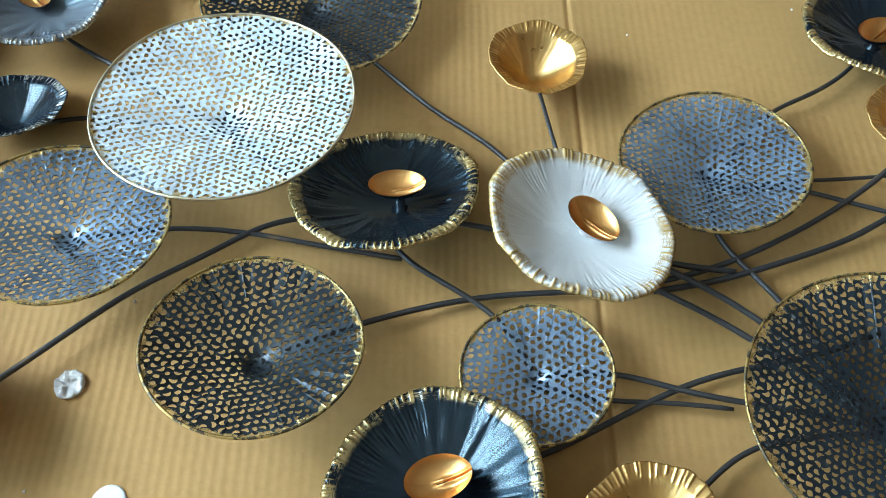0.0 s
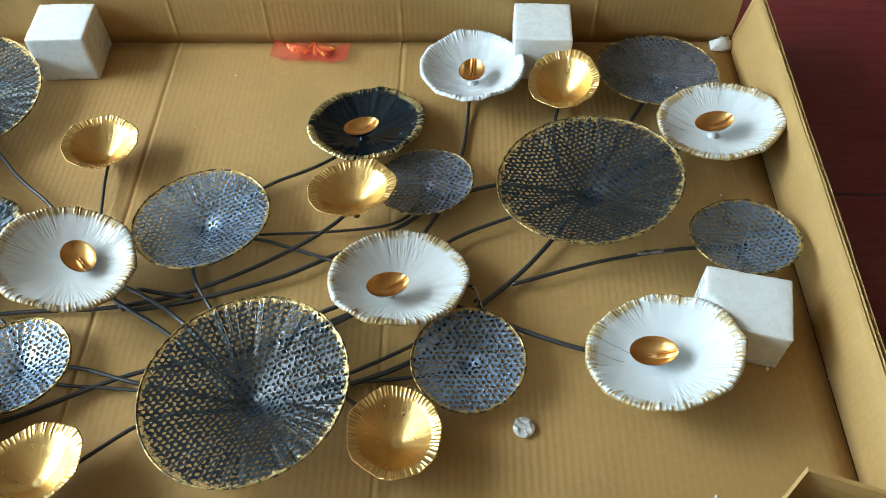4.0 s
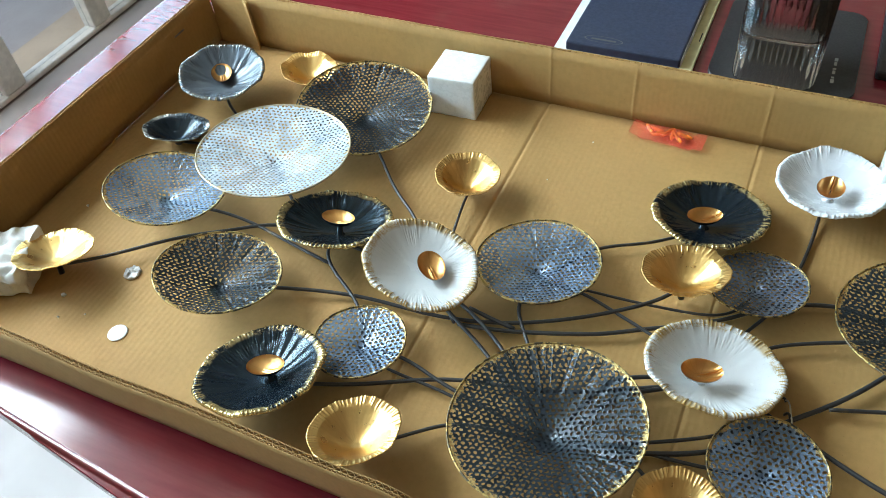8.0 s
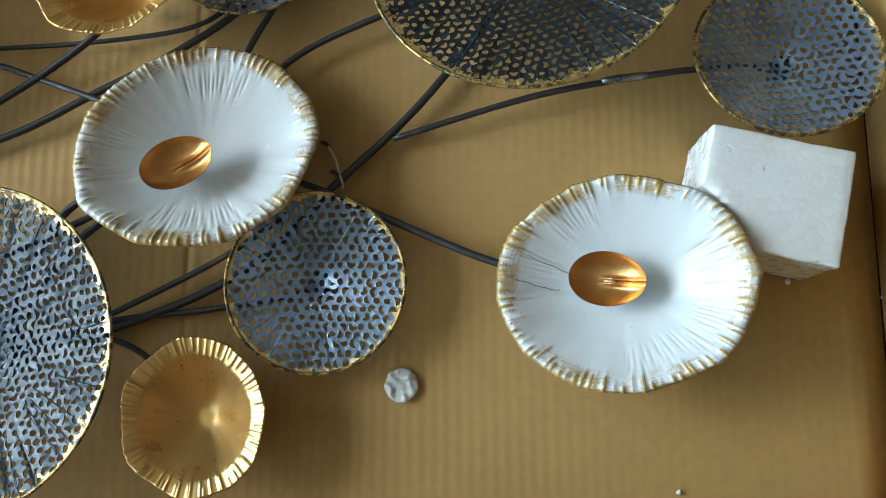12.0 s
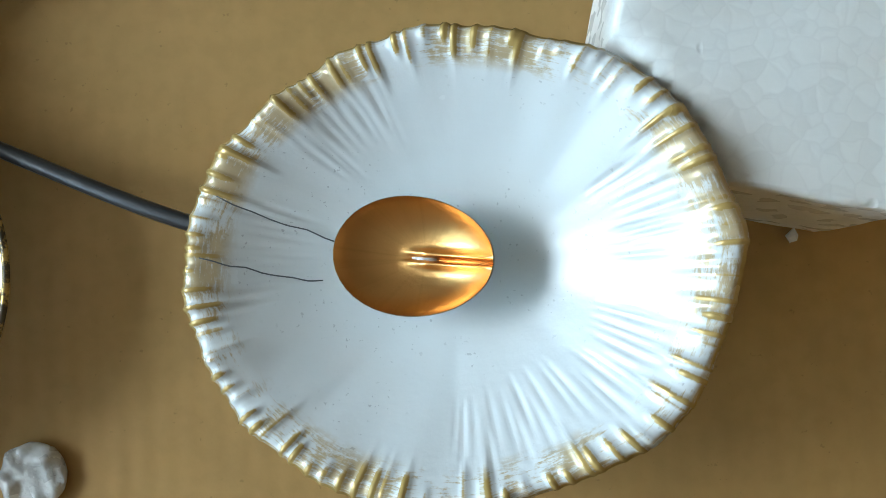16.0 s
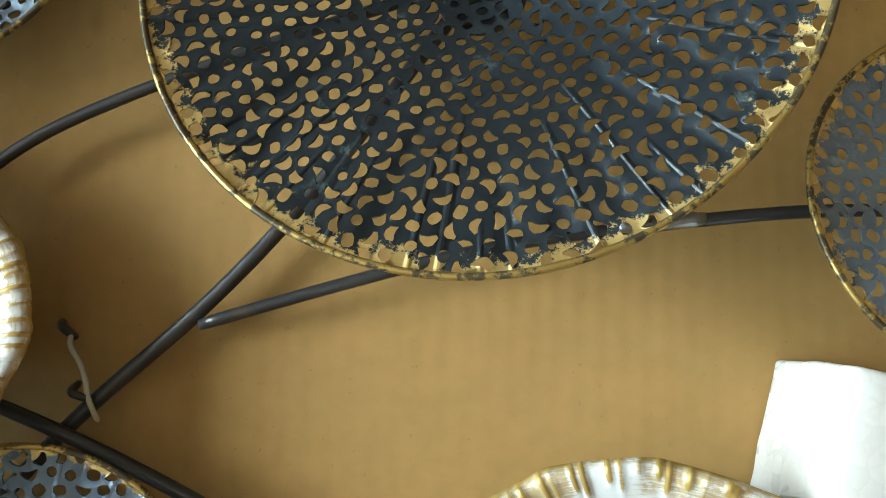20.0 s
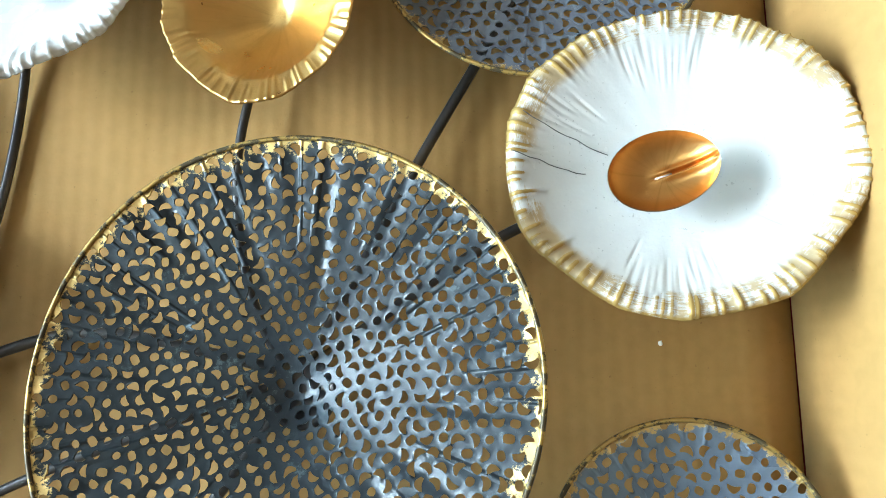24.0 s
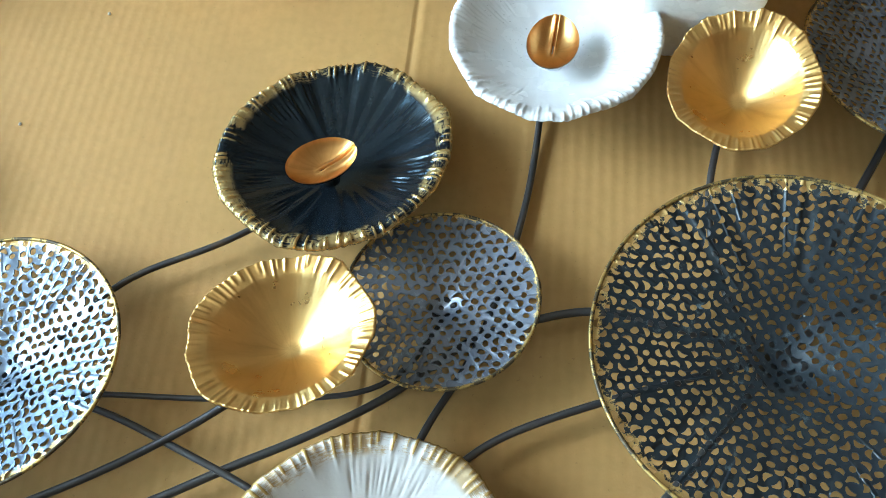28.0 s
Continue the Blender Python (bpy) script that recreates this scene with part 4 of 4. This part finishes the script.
# the stems: through (x, y, z), thickness
for r, pts in (
        (0.0028, ((-0.100, 0.165, 0.020), (-0.043, 0.188, 0.012), (0.003, 0.202, 0.010), (0.051, 0.212, 0.008), (0.099, 0.215, 0.008), (0.148, 0.217, 0.008), (0.209, 0.229, 0.009), (0.252, 0.244, 0.010), (0.310, 0.273, 0.012), (0.356, 0.302, 0.015), (0.397, 0.333, 0.019), (0.403, 0.347, 0.024))),
        (0.0028, ((-0.335, 0.116, 0.020), (-0.313, 0.132, 0.018), (-0.268, 0.174, 0.015), (-0.219, 0.218, 0.013), (-0.164, 0.250, 0.012), (-0.107, 0.283, 0.011), (0.027, 0.278, 0.010), (0.047, 0.274, 0.010), (0.110, 0.255, 0.010), (0.180, 0.215, 0.010))),
        (0.0026, ((-0.270, 0.262, 0.016), (-0.204, 0.273, 0.013), (-0.143, 0.270, 0.011), (-0.084, 0.258, 0.010), (-0.014, 0.245, 0.009))),
        (0.0026, ((-0.027, 0.285, 0.018), (-0.026, 0.253, 0.016), (0.014, 0.224, 0.013), (0.061, 0.194, 0.010), (0.085, 0.150, 0.008))),
        (0.0026, ((-0.090, 0.495, 0.012), (-0.041, 0.442, 0.016), (0.013, 0.384, 0.017), (0.061, 0.347, 0.016), (0.120, 0.270, 0.012), (0.174, 0.213, 0.012))),
        (0.0022, ((0.102, 0.418, 0.014), (0.103, 0.411, 0.013), (0.111, 0.360, 0.011), (0.130, 0.260, 0.012))),
        (0.0024, ((0.405, 0.462, 0.010), (0.365, 0.420, 0.012), (0.329, 0.400, 0.012), (0.291, 0.381, 0.012), (0.245, 0.318, 0.010))),
        (0.0026, ((0.240, 0.318, 0.010), (0.229, 0.267, 0.010), (0.249, 0.237, 0.010), (0.268, 0.211, 0.010), (0.320, 0.120, 0.012))),
        (0.0020, ((0.245, 0.312, 0.008), (0.300, 0.316, 0.008), (0.337, 0.317, 0.008), (0.359, 0.318, 0.008), (0.416, 0.324, 0.008), (0.461, 0.333, 0.008), (0.482, 0.375, 0.007))),
        (0.0024, ((0.240, 0.312, 0.012), (0.297, 0.309, 0.012), (0.334, 0.295, 0.012), (0.366, 0.283, 0.013), (0.390, 0.275, 0.014), (0.458, 0.238, 0.016))),
        (0.0026, ((0.660, 0.365, 0.018), (0.572, 0.334, 0.014), (0.534, 0.318, 0.012), (0.502, 0.300, 0.012), (0.462, 0.240, 0.014))),
        (0.0030, ((0.662, 0.368, 0.014), (0.566, 0.390, 0.011), (0.538, 0.377, 0.010), (0.505, 0.372, 0.006), (0.462, 0.329, 0.009), (0.439, 0.316, 0.010), (0.411, 0.298, 0.010), (0.377, 0.283, 0.010), (0.340, 0.260, 0.010), (0.283, 0.240, 0.010), (0.233, 0.224, 0.010), (0.178, 0.214, 0.010))),
        (0.0026, ((0.534, 0.556, 0.014), (0.532, 0.517, 0.005), (0.531, 0.493, 0.004), (0.528, 0.464, 0.004), (0.524, 0.437, 0.004), (0.502, 0.350, 0.007), (0.490, 0.331, 0.010), (0.477, 0.312, 0.010), (0.465, 0.250, 0.010))),
        (0.0026, ((0.646, 0.524, 0.016), (0.639, 0.489, 0.014), (0.632, 0.471, 0.013), (0.640, 0.400, 0.012), (0.660, 0.367, 0.014))),
        (0.0030, ((0.772, 0.566, 0.008), (0.741, 0.506, 0.009), (0.728, 0.485, 0.010), (0.716, 0.463, 0.011), (0.668, 0.372, 0.013))),
        (0.0030, ((0.822, 0.452, 0.026), (0.790, 0.442, 0.016), (0.755, 0.430, 0.012), (0.668, 0.370, 0.013))),
        (0.0032, ((0.660, 0.358, 0.014), (0.610, 0.290, 0.010), (0.589, 0.267, 0.009), (0.575, 0.250, 0.009), (0.552, 0.231, 0.009), (0.532, 0.215, 0.008), (0.512, 0.186, 0.006), (0.460, 0.150, 0.007), (0.380, 0.120, 0.010))),
        (0.0026, ((0.577, 0.249, 0.010), (0.598, 0.256, 0.010), (0.629, 0.265, 0.011), (0.667, 0.276, 0.014), (0.705, 0.282, 0.017), (0.738, 0.286, 0.019), (0.770, 0.290, 0.022), (0.820, 0.291, 0.027))),
        (0.0030, ((0.712, 0.150, 0.022), (0.642, 0.165, 0.021), (0.633, 0.169, 0.019), (0.614, 0.178, 0.016), (0.595, 0.186, 0.014), (0.575, 0.196, 0.012), (0.556, 0.205, 0.012), (0.536, 0.213, 0.012), (0.518, 0.221, 0.012), (0.462, 0.238, 0.014))),
        (0.0024, ((0.325, 0.100, 0.014), (0.399, 0.136, 0.010), (0.435, 0.154, 0.010), (0.474, 0.174, 0.010), (0.510, 0.200, 0.012))),
        (0.0024, ((0.325, 0.112, 0.012), (0.401, 0.134, 0.008), (0.436, 0.136, 0.007), (0.475, 0.141, 0.007), (0.530, 0.152, 0.006))),
        (0.0024, ((0.330, 0.110, 0.012), (0.403, 0.126, 0.011), (0.423, 0.113, 0.010), (0.460, 0.074, 0.008))),
        (0.0030, ((0.325, 0.110, 0.016), (0.362, 0.204, 0.012), (0.377, 0.213, 0.012), (0.460, 0.240, 0.016))),
        (0.0030, ((0.325, 0.105, 0.020), (0.380, 0.189, 0.016), (0.394, 0.196, 0.016), (0.462, 0.234, 0.018))),
        (0.0026, ((0.088, 0.150, 0.009), (0.142, 0.150, 0.010), (0.183, 0.136, 0.011), (0.222, 0.127, 0.012), (0.320, 0.110, 0.014))),
        (0.0022, ((0.086, 0.142, 0.007), (0.134, 0.128, 0.008), (0.177, 0.128, 0.008), (0.222, 0.122, 0.009))),
        (0.0028, ((0.018, 0.062, 0.020), (0.079, 0.086, 0.011), (0.120, 0.105, 0.009), (0.177, 0.134, 0.008), (0.223, 0.150, 0.008), (0.315, 0.170, 0.008), (0.455, 0.235, 0.010))),
        (0.0024, ((0.150, 0.030, 0.014), (0.197, 0.071, 0.010), (0.229, 0.096, 0.010), (0.320, 0.106, 0.012))),
        (0.0028, ((0.125, 0.246, 0.020), (0.175, 0.216, 0.014), (0.207, 0.198, 0.014), (0.236, 0.178, 0.014), (0.322, 0.108, 0.016))),
        (0.0028, ((0.130, 0.255, 0.016), (0.187, 0.233, 0.016), (0.214, 0.215, 0.015), (0.243, 0.196, 0.014), (0.322, 0.112, 0.018))),
        (0.0030, ((0.182, 0.240, 0.012), (0.212, 0.233, 0.012), (0.242, 0.230, 0.012))),
        (0.0028, ((-0.354, 0.508, 0.014), (-0.338, 0.482, 0.015), (-0.285, 0.447, 0.017), (-0.170, 0.365, 0.022))),
        (0.0026, ((-0.357, 0.386, 0.007), (-0.354, 0.379, 0.008), (-0.297, 0.391, 0.011), (-0.170, 0.362, 0.020))),
        (0.0024, ((-0.255, 0.596, 0.006), (-0.233, 0.562, 0.008), (-0.224, 0.545, 0.010), (-0.110, 0.500, 0.012))),
        (0.0028, ((-0.160, 0.360, 0.030), (-0.100, 0.310, 0.014), (-0.060, 0.295, 0.012)))):
    run = []
    for p in spline(pts):
        for inv, m, R, dep in DISHES:
            q = inv @ p
            k = math.hypot(q.x, q.y) / R
            if k < 1:
                p = p - Vector((0, 0, max(0, q.z - (-dep * (1 - k ** 1.5) - 0.0045))))
        run.append(Vector((p.x, p.y, max(p.z, r + 0.0008))))
    for _ in range(24):
        run = [run[0]] + [(run[i - 1] + run[i] * 2 + run[i + 1]) / 4 for i in range(1, len(run) - 1)] + [run[-1]]
    tube("stem", run, r * 0.84, ROD, art, sampled=True)
# bare steel sleeve and weld on a stem
BARE = simple("bare_steel", (0.36, 0.39, 0.43), 0.3, 1.0, scale=60)
tube("sleeve", ((0.7112, 0.2833, 0.0180), (0.7232, 0.2848, 0.0188), (0.7398, 0.2866, 0.0197)), 0.0026, BARE, art, "bare grey steel sleeve", 10, 0.004)
# a twist of twine round one stem
tube("twine", ((0.5350, 0.2450, 0.0100), (0.5375, 0.2410, 0.0150), (0.5404, 0.2358, 0.0140), (0.5420, 0.2300, 0.0125), (0.5432, 0.2250, 0.0130), (0.5452, 0.2190, 0.0110), (0.5440, 0.2170, 0.0060)), 0.0009, STRING, art, "loose end of pale twine", 7, 0.002)
tube("twine", ((0.5290, 0.2490, 0.0040), (0.5316, 0.2473, 0.0095), (0.5345, 0.2455, 0.0110), (0.5360, 0.2440, 0.0085)), 0.0015, ROD, art, "dark knot of tape", 7, 0.002)
tube("twine", ((0.5370, 0.2290, 0.0060), (0.5383, 0.2268, 0.0140), (0.5410, 0.2255, 0.0150), (0.5445, 0.2230, 0.0060)), 0.0014, ROD, art, "dark knot of tape", 7, 0.002)

# ---- packing pieces and litter in the box ----


def foam_block(x, y, z, sx, sy, sz, turn, label, rough=0.0, broken=None):
    bm = bmesh.new()
    bmesh.ops.create_cube(bm, size=1, matrix=Matrix.Diagonal((sx, sy, sz, 1)))
    bmesh.ops.bevel(bm, geom=list(bm.edges), offset=0.0016, segments=2, affect='EDGES', profile=0.5)
    bmesh.ops.subdivide_edges(bm, edges=[e for e in bm.edges if e.calc_length() > 0.02], cuts=14, use_grid_fill=True)
    for v in bm.verts:
        n = noise.noise_vector(v.co * 120) * 0.0005 + noise.noise_vector(v.co * 40) * 0.0007
        if rough:
            n += noise.noise_vector(v.co * 55) * rough
        v.co += n
        v.co.z += sz / 2
        if broken:
            q = pose(x, y, z, 0, 0, turn) @ v.co
            d = math.hypot(q.x - broken[0], q.y - broken[1])
            if d < broken[2]:
                v.co.z = min(v.co.z, broken[3])
    ob = part("foam_block", bm, FOAM, None, "", True)
    ob.matrix_world = pose(x, y, z, 0, 0, turn)
    return tagged(ob, label, "foam block", "foam blocks in the box")


foam_block(0.009, 0.612, 0.0008, 0.073, 0.072, 0.067, 2, "white polystyrene foam block standing against the back wall")
foam_block(0.626, 0.611, 0.0008, 0.072, 0.072, 0.066, -2, "white polystyrene foam block standing against the back wall")
foam_block(0.801, 0.1995, 0.0008, 0.083, 0.069, 0.056, -13, "white polystyrene foam block beside a white dish", 0.0, (0.715, 0.150, 0.070, 0.026))
foam_block(-0.415, 0.085, 0.0025, 0.085, 0.080, 0.040, 25, "crumbling white polystyrene foam block in the box corner", 0.010)


def glue_blob(x, y, r, h, label, lumpy=0.0, mat=None):
    V, F = lathe([(0.0001, 0)] + [(r * q, 0) for q in (0.5, 0.96)] + [(r, h * 0.3), (r * 0.97, h * 0.8), (r * 0.85, h), (r * 0.72, h * 1.02), (r * 0.6, h * 1.02), (r * 0.48, h), (r * 0.36, h), (r * 0.24, h), (r * 0.12, h), (0.0001, h)], 48)
    out = []
    for v in V:
        p = Vector(v)
        if p.z > 0.0001:
            p += noise.noise_vector(p * 180 + Vector((x * 9, y * 9, 0))) * lumpy
            p.z = max(p.z + max(0.0, noise.noise(p * 260 + Vector((x, y, 0)))) * lumpy * 5, 0.0004)
        out.append(p)
    ob = mesh("disc", out, F, mat or GLUE, None, "", True)
    ob.matrix_world = pose(x, y, 0.0006)
    return tagged(ob, label, "plastic disc", "pale discs in the box")


glue_blob(0.583, 0.092, 0.0105, 0.0030, "lumpy translucent white glue disc on the cardboard", 0.0008)
glue_blob(-0.2565, 0.145, 0.0115, 0.0022, "flat white glue disc with lumps on the cardboard", 0.0009)
glue_blob(-0.2095, 0.060, 0.0125, 0.0014, "smooth flat white disc on the cardboard", 0.0, CHALK)
w2 = mesh("foam_scrap", *lathe([(0.0001, 0), (0.011, 0), (0.013, 0.004), (0.009, 0.009), (0.0001, 0.011)], 14), FOAM, None, "", True)
w2.matrix_world = pose(0.872, 0.640, 0.0008, 6, 8, 20)
for v in w2.data.vertices:
    v.co.x *= 1.5
    v.co += noise.noise_vector(v.co * 130) * 0.006
    v.co.z = max(0.0, v.co.z)
tagged(w2, "torn white foam scrap in the box corner", "foam scrap")


def crumb(x, y, s):
    bm = bmesh.new()
    bmesh.ops.create_icosphere(bm, subdivisions=1, radius=s)
    for v in bm.verts:
        v.co += noise.noise_vector(v.co * 900 + Vector((x, y, 0))) * s * 0.5
    ob = part("foam_crumb", bm, FOAM, None)
    ob.matrix_world = pose(x, y, s * 0.75)
    return tagged(ob, "small white foam crumb on the cardboard", "foam crumb", "foam crumbs")


for x, y, s in ((-0.318, 0.082, 0.0035), (-0.30, 0.052, 0.0018), (0.752, 0.028, 0.0017), (0.884, 0.146, 0.0016), (0.823, 0.380, 0.0012), (0.826, 0.156, 0.0022), (-0.405, 0.225, 0.002),
                (-0.27, 0.068, 0.0012), (0.225, 0.585, 0.0012), (0.665, 0.135, 0.0011), (0.19, 0.49, 0.0011), (-0.385, 0.262, 0.0022), (-0.222, 0.213, 0.0014), (0.35, 0.52, 0.0012)):
    crumb(x, y, s)

# red film pouch with orange plugs
pouch = thing("fixings_pouch", "small red plastic film pouch with orange wall plugs inside", "pouch", (0.320, 0.626, 0.0008), turn=-4)
V, F = [], []
for i in range(25):
    for j in range(13):
        x, y = -0.052 + 0.104 * i / 24, -0.017 + 0.034 * j / 12
        e = max(0, 1 - (abs(x) / 0.040) ** 4) * max(0, 1 - (abs(y) / 0.018) ** 2)
        V.append((x, y + 0.0015 * noise.noise((x * 60, y * 60, 3)), 0.002 + 0.013 * e + 0.004 * noise.noise((x * 90, y * 120, 1)) * (0.4 + e) + (0.006 * abs(x) / 0.05 if abs(x) > 0.035 else 0)))
for i in range(24):
    for j in range(12):
        F.append((i * 13 + j, (i + 1) * 13 + j, (i + 1) * 13 + j + 1, i * 13 + j + 1))
mesh("film", V, F, RED_FILM, pouch, "crinkled red translucent film", True)
for k in range(7):
    a = -0.025 + 0.008 * k
    v, f = lathe([(0.0001, -0.011), (0.002, -0.011), (0.0032, -0.004), (0.0026, 0), (0.0032, 0.004), (0.0028, 0.011), (0.0001, 0.011)], 10)
    o = mesh("wall_plug", v, f, ORANGE, pouch, "orange plastic wall plug", True)
    o.matrix_local = pose(a, 0.004 * math.sin(k * 2.3), 0.0085, 90, 0, 40 + 37 * k)

# ---- things on the table behind and beside the box ----
book = thing("notebook", "navy blue hardback notebook lying on papers on the table", "notebook", (0.205, 0.930, TOP + 0.006))
part("cover", box(-0.092, 0.092, -0.135, 0.135, 0.0, 0.016, 0.003), NAVY, book)
part("page_block", box(-0.088, 0.0935, -0.132, 0.132, 0.003, 0.013), PAPER, book)
V = [(0.032 * math.cos(a) * q - 0.035, 0.009 * math.sin(a) * q - 0.115, 0.0163) for q in (0.92, 1.0) for a in (2 * math.pi * k / 40 for k in range(40))]
mesh("badge", V, [(k, (k + 1) % 40, 40 + (k + 1) % 40, 40 + k) for k in range(40)], BADGE, book, "faint stamped oval badge")
part("badge_bar", box(-0.055, -0.015, -0.117, -0.113, 0.0158, 0.0163), BADGE, book)
tagged(part("paper_sheet", box(0.093, 0.300, 0.790, 1.090, TOP + 0.0005, TOP + 0.0055), PAPER, None), "white paper stack under the notebook on the table", "paper")
tagged(part("card_folder", box(0.296, 0.316, 0.795, 1.10, TOP + 0.0005, TOP + 0.008, 0.001), CREAM, None), "cream yellow card strip on the table", "folder")
o = part("print_bar", box(0.309, 0.311, 0.875, 0.90, TOP + 0.008, TOP + 0.0083), BLACK_PLASTIC, bpy.data.objects["card_folder"])

pad = thing("desk_pad", "black leatherette desk pad with silver lettering on the table", "desk pad", (0.442, 0.915, TOP + 0.0004))
bm = prism(rounded(0.105, 0.12, 0.022), 0, 0.004, 0.001, 1)
part("pad_body", bm, PAD, pad, "black leatherette body with rounded corners")
for i, (w, h) in enumerate(((0.012, 0.005), (0.004, 0.004), (0.011, 0.004), (0.004, 0.005), (0.009, 0.004), (0.008, 0.005))):
    part("print_bar", box(0.072 - h / 2, 0.072 + h / 2, -0.085 + 0.0115 * i, -0.085 + 0.0115 * i + min(w, 0.009), 0.004, 0.0043), SILVER, pad, "silver lettering as plain bars")


def ribbed_jar():
    jar = thing("ribbed_jar", "tall clear ribbed glass jar standing on the desk pad", "jar", (0.432, 0.845, TOP + 0.0045))
    na = 120

    def ring(prof, name, label):
        verts, faces = [], []
        for s, z in prof:
            for k in range(na):
                a = 2 * math.pi * k / na
                e = 4.0
                rr = 0.060 / (abs(math.cos(a)) ** e + abs(math.sin(a) * 1.15) ** e) ** (1 / e)
                rr *= s * (1 + (0.012 * math.cos(a * 40) if 0.9 < s else 0))
                verts.append((rr * math.cos(a), rr * math.sin(a), z))
        for i in range(len(prof) - 1):
            for k in range(na):
                b = (k + 1) % na
                faces.append((i * na + k, i * na + b, (i + 1) * na + b, (i + 1) * na + k))
        mesh(name, verts, faces, ACRYLIC, jar, label, True)
    ring([(1.0, 0.0), (1.0, 0.17), (0.955, 0.17), (0.955, 0.0), (1.0, 0.0)], "jar_wall", "ribbed clear glass wall")
    ring([(0.0, 0.072), (0.90, 0.072), (0.95, 0.074), (0.95, 0.080), (0.90, 0.078), (0.0, 0.077)], "jar_floor", "thick clear glass floor")


ribbed_jar()
mon = thing("monitor_base", "black plastic screen base on the table", "monitor base", (0.72, 0.97, TOP + 0.0004))
part("foot", box(-0.15, 0.15, -0.11, 0.11, 0, 0.014, 0.005), BLACK_PLASTIC, mon)
part("neck", box(-0.03, 0.03, 0.02, 0.06, 0.014, 0.16, 0.004), BLACK_PLASTIC, mon)
for pts in (((0.619, 0.872, TOP + 0.003), (0.635, 0.844, TOP + 0.003), (0.661, 0.833, TOP + 0.003), (0.695, 0.855, TOP + 0.003), (0.725, 0.911, TOP + 0.003)), ((0.657, 0.838, TOP + 0.003), (0.681, 0.816, TOP + 0.003), (0.700, 0.785, TOP + 0.003))):
    tagged(tube("cable", pts, 0.0025, GREY_CABLE, None), "grey cable lying on the table", "cable")
pack = thing("printed_packet", "glossy teal printed packet with pink and green motif on the table", "packet", (1.10, 0.03, TOP + 0.0004), turn=12)
bm = prism(rounded(0.055, 0.09, 0.012), 0, 0.005, 0.001, 1)
part("packet_body", bm, TEAL, pack)
part("coral_panel", prism([(-0.042, 0.062), (0.035, 0.062), (0.035, 0.084), (-0.034, 0.084)], 0.005, 0.0053), CORAL, pack)
for k in range(16):
    a, q = 2.4 * k, 0.005 * math.sqrt(k)
    v, f = lathe([(0.0001, 0.0054), (0.0032, 0.0053), (0.0040, 0.0050)], 8)
    o = mesh("petal", v, f, PINK, pack)
    o.matrix_local = pose(-0.025 + q * math.cos(a), 0.03 + q * math.sin(a), 0)
part("leaf_shape", prism([(-0.045, -0.02), (-0.030, 0.0), (-0.02, -0.03), (-0.035, -0.04)], 0.005, 0.0053), LEAF, pack)
